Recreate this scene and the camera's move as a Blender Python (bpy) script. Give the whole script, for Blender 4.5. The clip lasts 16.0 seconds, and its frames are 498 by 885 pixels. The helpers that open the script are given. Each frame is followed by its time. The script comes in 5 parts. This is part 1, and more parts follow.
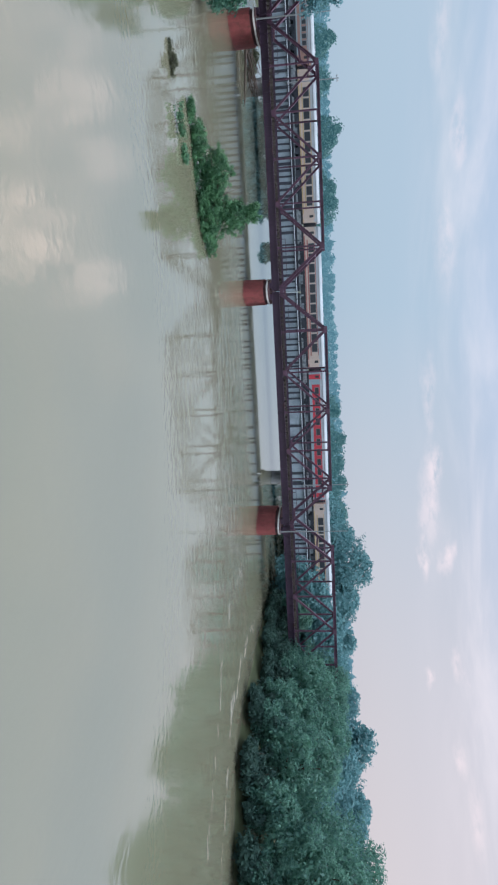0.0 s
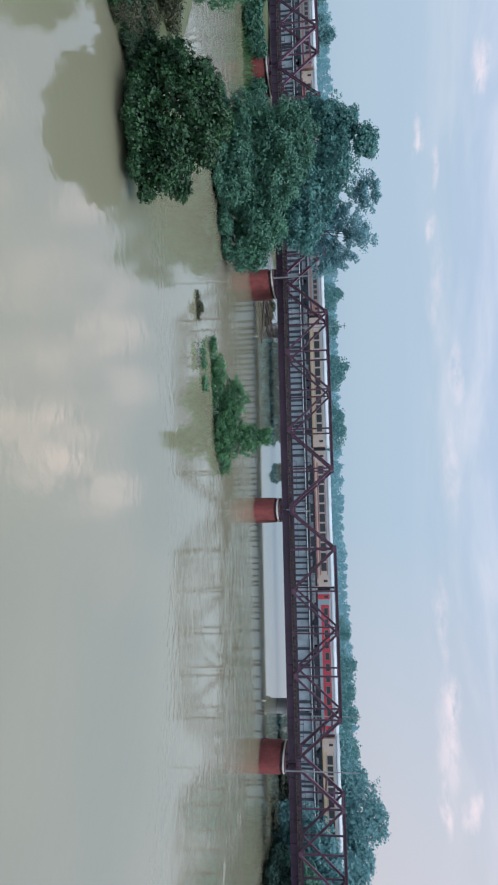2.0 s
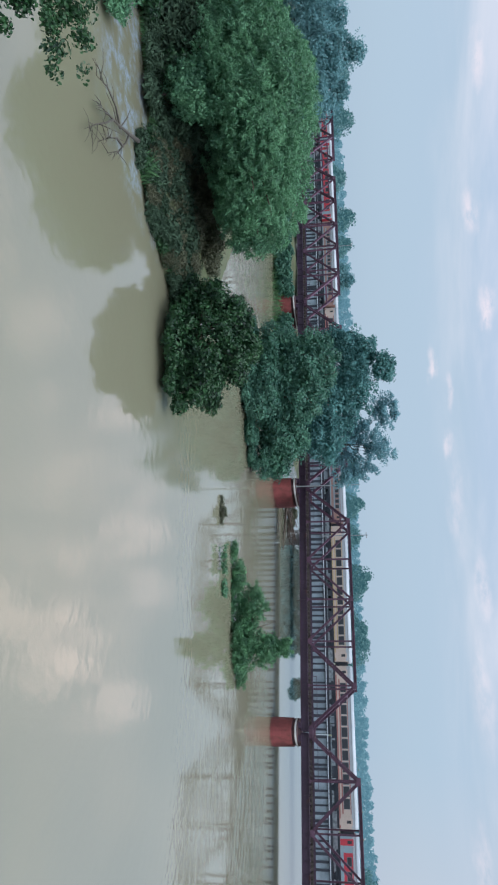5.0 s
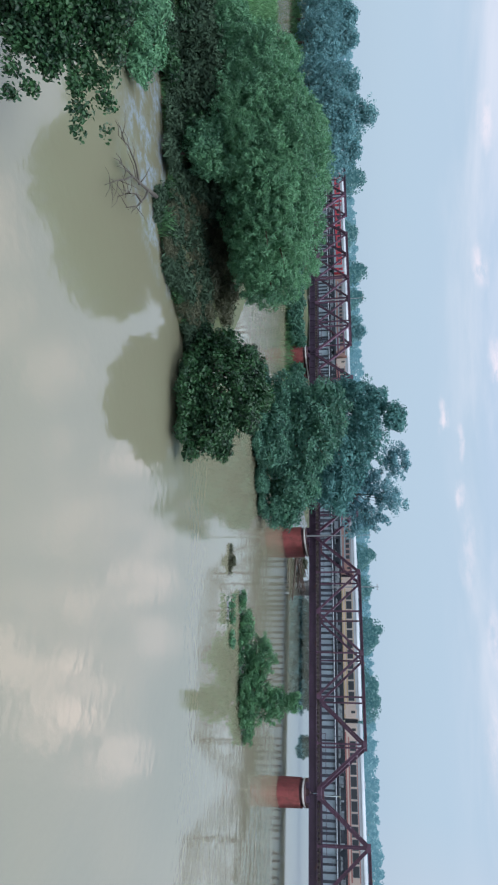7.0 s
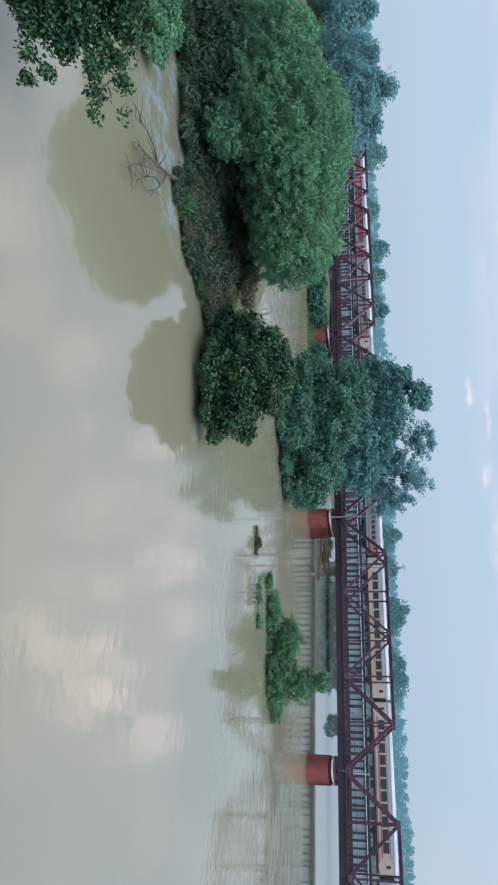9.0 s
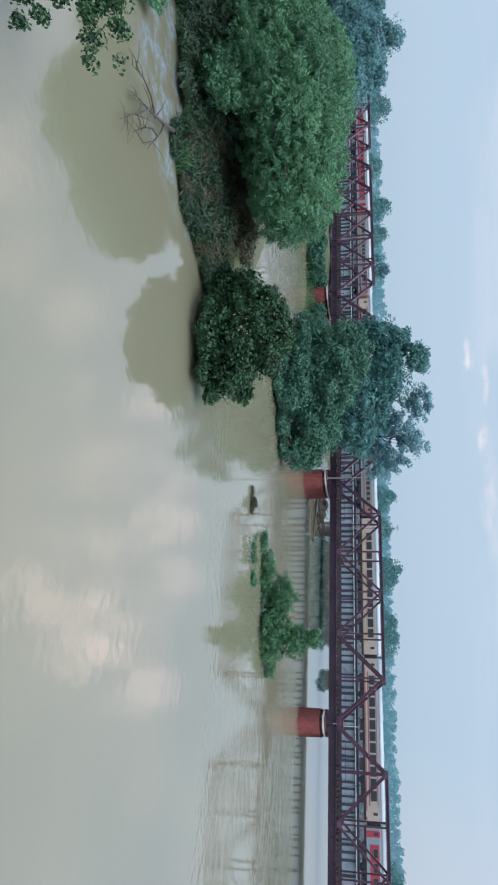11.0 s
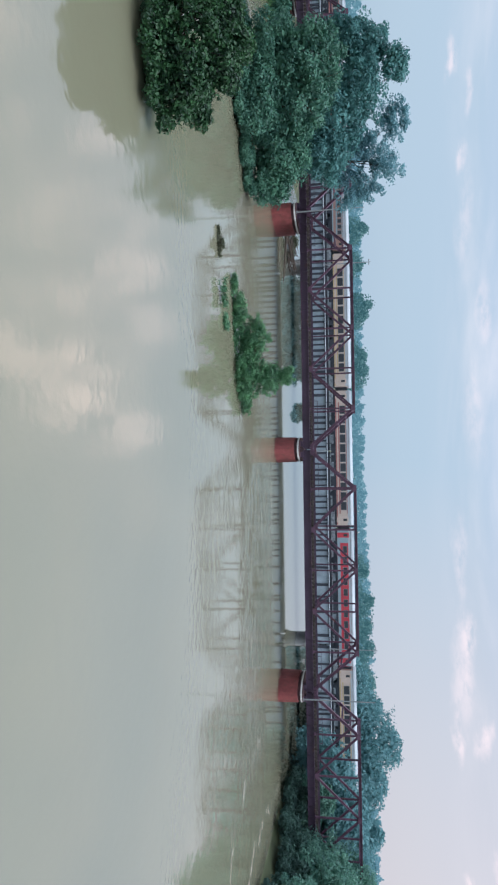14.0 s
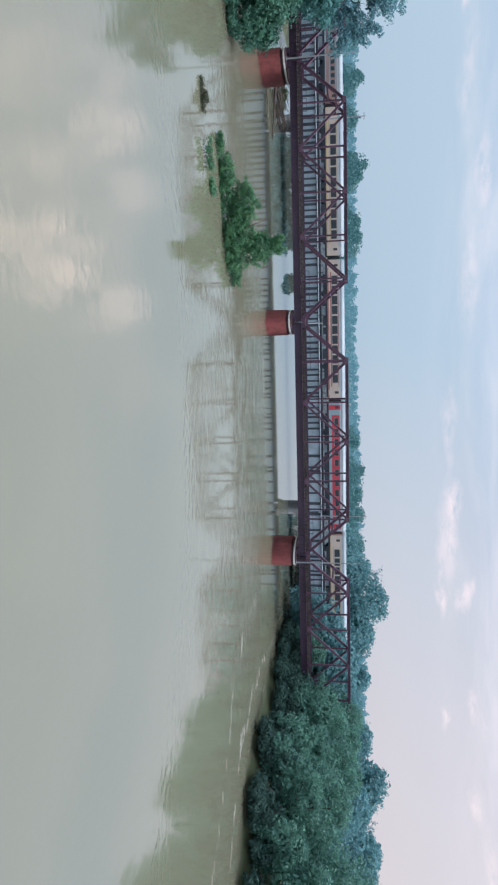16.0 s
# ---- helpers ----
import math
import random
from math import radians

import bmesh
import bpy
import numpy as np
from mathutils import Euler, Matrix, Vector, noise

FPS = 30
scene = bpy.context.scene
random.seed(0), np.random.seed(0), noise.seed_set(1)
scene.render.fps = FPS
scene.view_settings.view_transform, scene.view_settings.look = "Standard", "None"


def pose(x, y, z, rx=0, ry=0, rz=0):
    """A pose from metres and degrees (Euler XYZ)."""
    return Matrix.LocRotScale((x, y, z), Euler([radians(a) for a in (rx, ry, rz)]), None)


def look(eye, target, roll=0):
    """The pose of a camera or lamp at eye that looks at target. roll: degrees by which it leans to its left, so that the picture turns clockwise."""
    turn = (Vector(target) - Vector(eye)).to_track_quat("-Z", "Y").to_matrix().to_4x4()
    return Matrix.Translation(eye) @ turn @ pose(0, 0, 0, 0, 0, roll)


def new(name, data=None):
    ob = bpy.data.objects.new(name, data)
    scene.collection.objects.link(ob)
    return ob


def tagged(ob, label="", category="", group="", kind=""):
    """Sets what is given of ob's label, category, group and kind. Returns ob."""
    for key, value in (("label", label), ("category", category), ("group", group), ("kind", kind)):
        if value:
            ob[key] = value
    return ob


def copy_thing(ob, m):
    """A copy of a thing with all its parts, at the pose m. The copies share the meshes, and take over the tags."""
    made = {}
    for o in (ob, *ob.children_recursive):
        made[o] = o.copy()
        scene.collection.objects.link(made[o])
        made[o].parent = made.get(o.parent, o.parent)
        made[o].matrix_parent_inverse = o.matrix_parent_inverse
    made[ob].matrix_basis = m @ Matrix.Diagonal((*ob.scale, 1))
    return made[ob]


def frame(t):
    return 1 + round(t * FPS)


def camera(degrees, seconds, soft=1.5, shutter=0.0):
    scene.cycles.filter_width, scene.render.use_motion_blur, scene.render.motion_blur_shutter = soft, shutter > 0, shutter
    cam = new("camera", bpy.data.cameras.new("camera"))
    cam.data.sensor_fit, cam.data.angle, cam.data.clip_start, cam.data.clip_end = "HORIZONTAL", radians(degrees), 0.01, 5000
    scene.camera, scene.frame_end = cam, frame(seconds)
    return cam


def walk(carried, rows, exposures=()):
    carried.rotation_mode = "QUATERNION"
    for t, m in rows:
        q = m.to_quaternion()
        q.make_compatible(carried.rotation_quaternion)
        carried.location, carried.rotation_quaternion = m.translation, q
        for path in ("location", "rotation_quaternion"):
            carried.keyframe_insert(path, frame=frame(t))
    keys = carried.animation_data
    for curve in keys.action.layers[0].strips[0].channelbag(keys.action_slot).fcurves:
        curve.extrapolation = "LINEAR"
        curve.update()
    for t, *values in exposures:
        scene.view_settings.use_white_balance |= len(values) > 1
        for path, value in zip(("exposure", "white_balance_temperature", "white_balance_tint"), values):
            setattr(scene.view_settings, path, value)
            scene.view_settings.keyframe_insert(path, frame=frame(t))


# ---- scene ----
cam = camera(41.71, 16.0, soft=2.2)

# ---------------- camera and walk ----------------
EYE = (1.926, -89.0, 11.257)
# time, heading to the left of the bridge's square, tilt up, lean (the camera is held on its side)
PATH = [
    (0.0, -11.755, -7.395, 88.281),
    (0.5, -6.959, -7.674, 88.013),
    (1.0, -3.303, -7.555, 88.333),
    (1.5, 2.782, -7.262, 87.465),
    (2.0, 7.201, -7.578, 87.975),
    (2.5, 10.243, -7.841, 88.840),
    (3.0, 13.340, -7.955, 88.814),
    (3.5, 16.054, -8.300, 88.884),
    (4.0, 19.274, -8.488, 88.449),
    (4.5, 22.823, -8.930, 88.416),
    (5.0, 25.307, -8.747, 87.488),
    (5.2, 26.259, -8.856, 87.677),
    (7.3, 29.647, -9.523, 87.662),
    (7.5, 29.300, -9.693, 87.799),
    (8.0, 28.015, -9.942, 87.901),
    (8.5, 27.944, -10.124, 87.669),
    (9.0, 28.133, -11.671, 86.958),
    (9.2, 28.098, -11.951, 87.240),
    (11.5, 22.395, -10.502, 88.316),
    (12.0, 19.418, -9.172, 88.041),
    (12.5, 15.570, -8.416, 87.778),
    (13.0, 10.780, -7.446, 88.228),
    (13.5, 6.213, -8.096, 88.838),
    (14.0, 1.908, -9.554, 89.013),
    (14.5, -0.721, -9.362, 89.157),
    (15.0, -2.884, -9.683, 89.215),
    (15.5, -6.029, -9.578, 89.367),
    (16.0, -9.210, -8.964, 89.664),
]


def aim(heading, tilt, lean):
    return Matrix.Translation(EYE) @ pose(0, 0, 0, 90, 0, heading) @ pose(0, 0, 0, tilt) @ pose(0, 0, 0, 0, 0, lean)


walk(cam, [(t, aim(h, p, r)) for t, h, p, r in PATH], [(0.0, -0.06, 5850, 12), (5.0, -0.03, 5850, 12), (7.5, 0.06, 5850, 12), (12.5, 0.06, 5850, 12), (16.0, 0.02, 5850, 12)])

# ---------------- world, sun ----------------
SUN_HEADING, SUN_HEIGHT = radians(-112), radians(58)   # high, to the right, veiled by haze


# clouds: direction, half breadth, half height, density
HEAPED = [((-0.118, 0.90, 0.418), 0.085, 0.070, 1.00), ((-0.050, 0.937, 0.345), 0.070, 0.055, 0.95), ((-0.165, 0.856, 0.490), 0.07, 0.06, 0.80), ((-0.436, 0.835, 0.335), 0.05, 0.035, 0.40),
          ((-0.357, 0.84, 0.409), 0.07, 0.05, 0.40), ((-0.334, 0.876, 0.348), 0.055, 0.04, 0.44), ((-0.25, 0.889, 0.384), 0.07, 0.05, 0.52), ((-0.262, 0.913, 0.317), 0.05, 0.03, 0.48), ((-0.24, 0.848, 0.473), 0.08, 0.05, 0.48),
          ((-0.30, 0.888, 0.350), 0.05, 0.035, 0.48), ((-0.197, 0.933, 0.301), 0.035, 0.022, 0.32), ((-0.25, 0.86, 0.43), 0.36, 0.17, 0.22), ((-0.52, 0.75, 0.42), 0.12, 0.06, 0.36), ((-0.62, 0.60, 0.50), 0.16, 0.09, 0.40),
          ((0.55, -0.60, 0.58), 0.30, 0.16, 0.40), ((-0.35, -0.70, 0.60), 0.32, 0.16, 0.40), ((-0.80, 0.10, 0.55), 0.22, 0.12, 0.40)]
LOW = [((0.300, 0.944, 0.137), 0.085, 0.022, 0.45), ((0.255, 0.957, 0.142), 0.06, 0.016, 0.58), ((0.368, 0.921, 0.125), 0.045, 0.010, 0.58), ((0.371, 0.916, 0.156), 0.030, 0.014, 0.65), ((0.14, 0.975, 0.140), 0.09, 0.012, 0.29),
       ((0.600, 0.786, 0.153), 0.035, 0.012, 0.43), ((0.521, 0.845, 0.120), 0.022, 0.010, 0.58), ((0.508, 0.846, 0.163), 0.03, 0.012, 0.43), ((0.66, 0.74, 0.165), 0.07, 0.014, 0.36),
       ((-0.676, 0.716, 0.175), 0.050, 0.018, 0.61), ((-0.514, 0.849, 0.124), 0.030, 0.010, 0.54), ((-0.482, 0.864, 0.143), 0.034, 0.009, 0.54), ((-0.410, 0.900, 0.143), 0.036, 0.010, 0.43), ((-0.226, 0.958, 0.177), 0.06, 0.012, 0.36),
       ((-0.794, 0.581, 0.178), 0.045, 0.014, 0.43), ((-0.57, 0.80, 0.197), 0.045, 0.016, 0.61), ((-0.08, 0.98, 0.165), 0.10, 0.02, 0.25), ((-0.33, 0.93, 0.15), 0.10, 0.016, 0.22)]


def build_world():
    world = bpy.data.worlds.new("hazy_evening_sky")
    scene.world = world
    world.use_nodes = True
    nt = world.node_tree
    n, l = nt.nodes, nt.links
    n.clear()
    out = n.new("ShaderNodeOutputWorld")
    bg = n.new("ShaderNodeBackground")
    l.new(bg.outputs[0], out.inputs[0])
    sky = n.new("ShaderNodeTexSky")
    sky.sky_type, sky.sun_disc = "NISHITA", False
    sky.sun_elevation, sky.sun_rotation = SUN_HEIGHT, -SUN_HEADING
    sky.dust_density, sky.ozone_density = 2.5, 1.5
    gain = n.new("ShaderNodeVectorMath")
    gain.operation = "SCALE"
    gain.inputs["Scale"].default_value = 0.085
    l.new(sky.outputs[0], gain.inputs[0])
    tc = n.new("ShaderNodeTexCoord")
    sep = n.new("ShaderNodeSeparateXYZ")
    l.new(tc.outputs["Generated"], sep.inputs[0])
    # haze: pale blue over the horizon, paler higher up
    up = n.new("ShaderNodeValToRGB")
    up.color_ramp.elements[0].position, up.color_ramp.elements[0].color = 0.0, (0.430, 0.530, 0.586, 1)
    up.color_ramp.elements[1].position, up.color_ramp.elements[1].color = 1.0, (2.25, 2.33, 2.42, 1)
    mid = up.color_ramp.elements.new(0.16)
    mid.color = (0.446, 0.536, 0.588, 1)
    mid2 = up.color_ramp.elements.new(0.36)
    mid2.color = (0.555, 0.615, 0.745, 1)
    mid3 = up.color_ramp.elements.new(0.55)
    mid3.color = (0.66, 0.71, 0.84, 1)
    mid4 = up.color_ramp.elements.new(0.78)
    mid4.color = (1.74, 1.81, 1.90, 1)
    l.new(sep.outputs["Z"], up.inputs[0])
    # a rosy side towards the low sun
    side = n.new("ShaderNodeVectorMath")
    side.operation = "DOT_PRODUCT"
    side.inputs[1].default_value = (0.93, 0.36, -0.15)
    l.new(tc.outputs["Generated"], side.inputs[0])
    ramp = n.new("ShaderNodeMapRange")
    ramp.inputs["From Min"].default_value, ramp.inputs["From Max"].default_value = 0.35, 1.0
    ramp.inputs["To Max"].default_value = 0.90
    l.new(side.outputs["Value"], ramp.inputs["Value"])
    rose = n.new("ShaderNodeMix")
    rose.data_type = "RGBA"
    rose.inputs["B"].default_value = (0.75, 0.615, 0.56, 1)
    low = n.new("ShaderNodeMapRange")
    low.interpolation_type = "SMOOTHSTEP"
    low.inputs["From Min"].default_value, low.inputs["From Max"].default_value = 0.34, 0.14
    l.new(sep.outputs["Z"], low.inputs["Value"])
    blush = n.new("ShaderNodeMath")
    blush.operation = "MULTIPLY"
    l.new(ramp.outputs[0], blush.inputs[0])
    l.new(low.outputs[0], blush.inputs[1])
    l.new(blush.outputs[0], rose.inputs["Factor"])
    l.new(up.outputs[0], rose.inputs["A"])
    both = n.new("ShaderNodeMix")
    both.data_type = "RGBA"
    both.inputs["Factor"].default_value = 0.88
    l.new(gain.outputs[0], both.inputs["A"])
    l.new(rose.outputs["Result"], both.inputs["B"])
    # clouds: flattened soft streaks and some puffs
    flat = n.new("ShaderNodeMapping")
    flat.inputs["Scale"].default_value = (2.1, 2.1, 11.0)
    l.new(tc.outputs["Generated"], flat.inputs[0])
    noise_a = n.new("ShaderNodeTexNoise")
    noise_a.inputs["Scale"].default_value, noise_a.inputs["Detail"].default_value = 1.5, 5.0
    noise_a.inputs["Roughness"].default_value, noise_a.inputs["Distortion"].default_value = 0.55, 0.3
    l.new(flat.outputs[0], noise_a.inputs["Vector"])
    cover = n.new("ShaderNodeMapRange")
    cover.interpolation_type = "SMOOTHSTEP"
    cover.inputs["From Min"].default_value, cover.inputs["From Max"].default_value = 0.38, 0.78
    l.new(noise_a.outputs[0], cover.inputs["Value"])
    high = n.new("ShaderNodeMapRange")
    high.interpolation_type = "SMOOTHSTEP"
    high.inputs["From Min"].default_value, high.inputs["From Max"].default_value = 0.09, 0.20
    high.inputs["To Max"].default_value = 0.34
    l.new(sep.outputs["Z"], high.inputs["Value"])
    veil = n.new("ShaderNodeMath")
    veil.operation = "MULTIPLY"
    l.new(cover.outputs[0], veil.inputs[0])
    l.new(high.outputs[0], veil.inputs[1])
    cloud = n.new("ShaderNodeMix")
    cloud.data_type = "RGBA"
    cloud.inputs["B"].default_value = (1.02, 0.88, 0.82, 1)
    l.new(veil.outputs[0], cloud.inputs["Factor"])
    l.new(both.outputs["Result"], cloud.inputs["A"])
    def smooth(socket, a, b, top=1.0):
        r = n.new("ShaderNodeMapRange")
        r.interpolation_type = "SMOOTHSTEP"
        r.inputs["From Min"].default_value, r.inputs["From Max"].default_value = a, b
        r.inputs["To Max"].default_value = top
        l.new(socket, r.inputs["Value"])
        return r.outputs[0]

    def arith(kind, a, b):
        t = n.new("ShaderNodeMath")
        t.operation = kind
        l.new(a, t.inputs[0])
        l.new(b, t.inputs[1])
        return t.outputs[0]

    def vector(kind, a, b):
        t = n.new("ShaderNodeVectorMath")
        t.operation = kind
        for k, v in enumerate((a, b)):
            if isinstance(v, tuple):
                t.inputs[k].default_value = v
            else:
                l.new(v, t.inputs[k])
        return t

    # single clouds: heading as a direction, half breadth, half height, density; their edges frayed by noise
    def noise(scale, detail, rough, squash):
        m = n.new("ShaderNodeMapping")
        m.inputs["Scale"].default_value = (1.0, 1.0, squash)
        l.new(tc.outputs["Generated"], m.inputs[0])
        t = n.new("ShaderNodeTexNoise")
        t.inputs["Scale"].default_value, t.inputs["Detail"].default_value, t.inputs["Roughness"].default_value = scale, detail, rough
        l.new(m.outputs[0], t.inputs["Vector"])
        return t

    def clouds(places, fray, scale, squash, under, colour, core):
        torn = noise(scale, 6.0, 0.55, squash)
        shift = vector("MULTIPLY", vector("SUBTRACT", torn.outputs["Color"], (0.5, 0.5, 0.5)).outputs[0], (fray, fray, fray / squash))
        spot = vector("ADD", tc.outputs["Generated"], shift.outputs[0]).outputs[0]
        total = None
        for c, w, h, much in places:
            off = vector("MULTIPLY", vector("SUBTRACT", spot, c).outputs[0], (1 / w, 1 / w, 1 / h))
            mask = smooth(vector("LENGTH", off.outputs[0], (0, 0, 0)).outputs["Value"], 1.0, core, much)
            total = mask if total is None else arith("MAXIMUM", total, mask)
        lump = smooth(noise(scale * 2.2, 5.0, 0.6, squash).outputs[0], 0.30, 0.60)
        mix = n.new("ShaderNodeMix")
        mix.data_type = "RGBA"
        mix.inputs["B"].default_value = colour
        l.new(arith("MULTIPLY", total, lump), mix.inputs["Factor"])
        l.new(under, mix.inputs["A"])
        return mix.outputs["Result"]

    # heaped clouds high up, lit warm by the evening
    last = clouds(HEAPED, 0.16, 8.0, 1.0, cloud.outputs["Result"], (1.92, 1.50, 1.36, 1), 0.40)
    # small rosy tufts and a creamy bank low over the horizon
    last = clouds(LOW, 0.085, 14.0, 2.6, last, (1.00, 0.80, 0.75, 1), 0.0)
    l.new(last, bg.inputs["Color"])
    bg.inputs["Strength"].default_value = 1.19


build_world()
sun = new("sun", bpy.data.lights.new("sun", "SUN"))
sun.data.energy, sun.data.angle, sun.data.color = 1.5, radians(20), (1.0, 0.93, 0.85)
sun.matrix_world = look((math.sin(-SUN_HEADING) * 60, math.cos(SUN_HEADING) * 60, math.tan(SUN_HEIGHT) * 60), (0, 0, 0))
scene.view_settings.exposure = 0.0


# ---------------- materials ----------------
def material(name, colour, rough=0.7, metal=0.0, vary=0.25, size=1.0, grain=12.0, bump=0.15, second=None, second_at=0.55, per_object=0.0):
    """A surface with stains (size, metres) and grain (per metre); second: a colour for worn or dirty patches."""
    m = bpy.data.materials.new(name)
    m.use_nodes = True
    n, l = m.node_tree.nodes, m.node_tree.links
    p = n["Principled BSDF"]
    p.inputs["Roughness"].default_value, p.inputs["Metallic"].default_value = rough, metal
    tc = n.new("ShaderNodeTexCoord")
    a = n.new("ShaderNodeTexNoise")
    a.inputs["Scale"].default_value, a.inputs["Detail"].default_value = 1.0 / size, 5.0
    b = n.new("ShaderNodeTexNoise")
    b.inputs["Scale"].default_value, b.inputs["Detail"].default_value = grain, 4.0
    for x in (a, b):
        l.new(tc.outputs["Object"], x.inputs["Vector"])
    dark = tuple(c * (1 - vary) for c in colour)
    light = tuple(min(1, c * (1 + vary)) for c in colour)
    ramp = n.new("ShaderNodeValToRGB")
    ramp.color_ramp.elements[0].position, ramp.color_ramp.elements[0].color = 0.3, (*dark, 1)
    ramp.color_ramp.elements[1].position, ramp.color_ramp.elements[1].color = 0.7, (*light, 1)
    l.new(a.outputs[0], ramp.inputs[0])
    last = ramp.outputs[0]
    if second:
        patch = n.new("ShaderNodeMapRange")
        patch.inputs["From Min"].default_value, patch.inputs["From Max"].default_value = second_at, second_at + 0.12
        c = n.new("ShaderNodeTexNoise")
        c.inputs["Scale"].default_value, c.inputs["Detail"].default_value = 2.3 / size, 8.0
        l.new(tc.outputs["Object"], c.inputs["Vector"])
        l.new(c.outputs[0], patch.inputs["Value"])
        mix = n.new("ShaderNodeMix")
        mix.data_type = "RGBA"
        mix.inputs["B"].default_value = (*second, 1)
        l.new(patch.outputs[0], mix.inputs["Factor"])
        l.new(last, mix.inputs["A"])
        last = mix.outputs["Result"]
    fine = n.new("ShaderNodeMix")
    fine.data_type, fine.blend_type = "RGBA", "MULTIPLY"
    fine.inputs["Factor"].default_value = 0.35
    l.new(last, fine.inputs["A"])
    l.new(b.outputs[0], fine.inputs["B"])
    last = fine.outputs["Result"]
    if per_object:
        info = n.new("ShaderNodeObjectInfo")
        hsv = n.new("ShaderNodeHueSaturation")
        span = n.new("ShaderNodeMapRange")
        span.inputs["To Min"].default_value, span.inputs["To Max"].default_value = 1 - per_object, 1 + per_object
        l.new(info.outputs["Random"], span.inputs["Value"])
        l.new(span.outputs[0], hsv.inputs["Value"])
        l.new(last, hsv.inputs["Color"])
        last = hsv.outputs[0]
    l.new(last, p.inputs["Base Color"])
    if bump:
        bm = n.new("ShaderNodeBump")
        bm.inputs["Strength"].default_value, bm.inputs["Distance"].default_value = bump, 0.03
        l.new(b.outputs[0], bm.inputs["Height"])
        l.new(bm.outputs[0], p.inputs["Normal"])
    return m


def leaf_material(name, low, high, gloss=0.45, through_light=0.3, clump=0.8):
    """Leaves: each leaf a shade of its own, clumps lighter and darker, some light passing through."""
    m = bpy.data.materials.new(name)
    m.use_nodes = True
    n, l = m.node_tree.nodes, m.node_tree.links
    p = n["Principled BSDF"]
    p.inputs["Roughness"].default_value = gloss
    p.inputs["Specular IOR Level"].default_value = 0.35
    geo = n.new("ShaderNodeNewGeometry")
    tc = n.new("ShaderNodeTexCoord")
    a = n.new("ShaderNodeTexNoise")
    a.inputs["Scale"].default_value, a.inputs["Detail"].default_value = clump, 3.0
    l.new(tc.outputs["Object"], a.inputs["Vector"])
    add = n.new("ShaderNodeMath")
    add.operation = "MULTIPLY_ADD"
    add.inputs[1].default_value = 0.55
    l.new(geo.outputs["Random Per Island"], add.inputs[0])
    sub = n.new("ShaderNodeMath")
    sub.operation = "MULTIPLY_ADD"
    sub.inputs[1].default_value, sub.inputs[2].default_value = 1.3, -0.42
    l.new(a.outputs[0], sub.inputs[0])
    l.new(sub.outputs[0], add.inputs[2])
    ramp = n.new("ShaderNodeValToRGB")
    ramp.color_ramp.elements[0].position, ramp.color_ramp.elements[0].color = 0.1, (*low, 1)
    ramp.color_ramp.elements[1].position, ramp.color_ramp.elements[1].color = 0.95, (*high, 1)
    l.new(add.outputs[0], ramp.inputs[0])
    l.new(ramp.outputs[0], p.inputs["Base Color"])
    tr = n.new("ShaderNodeBsdfTranslucent")
    l.new(ramp.outputs[0], tr.inputs["Color"])
    mix = n.new("ShaderNodeMixShader")
    mix.inputs[0].default_value = through_light
    l.new(p.outputs[0], mix.inputs[1])
    l.new(tr.outputs[0], mix.inputs[2])
    l.new(mix.outputs[0], n["Material Output"].inputs["Surface"])
    return m


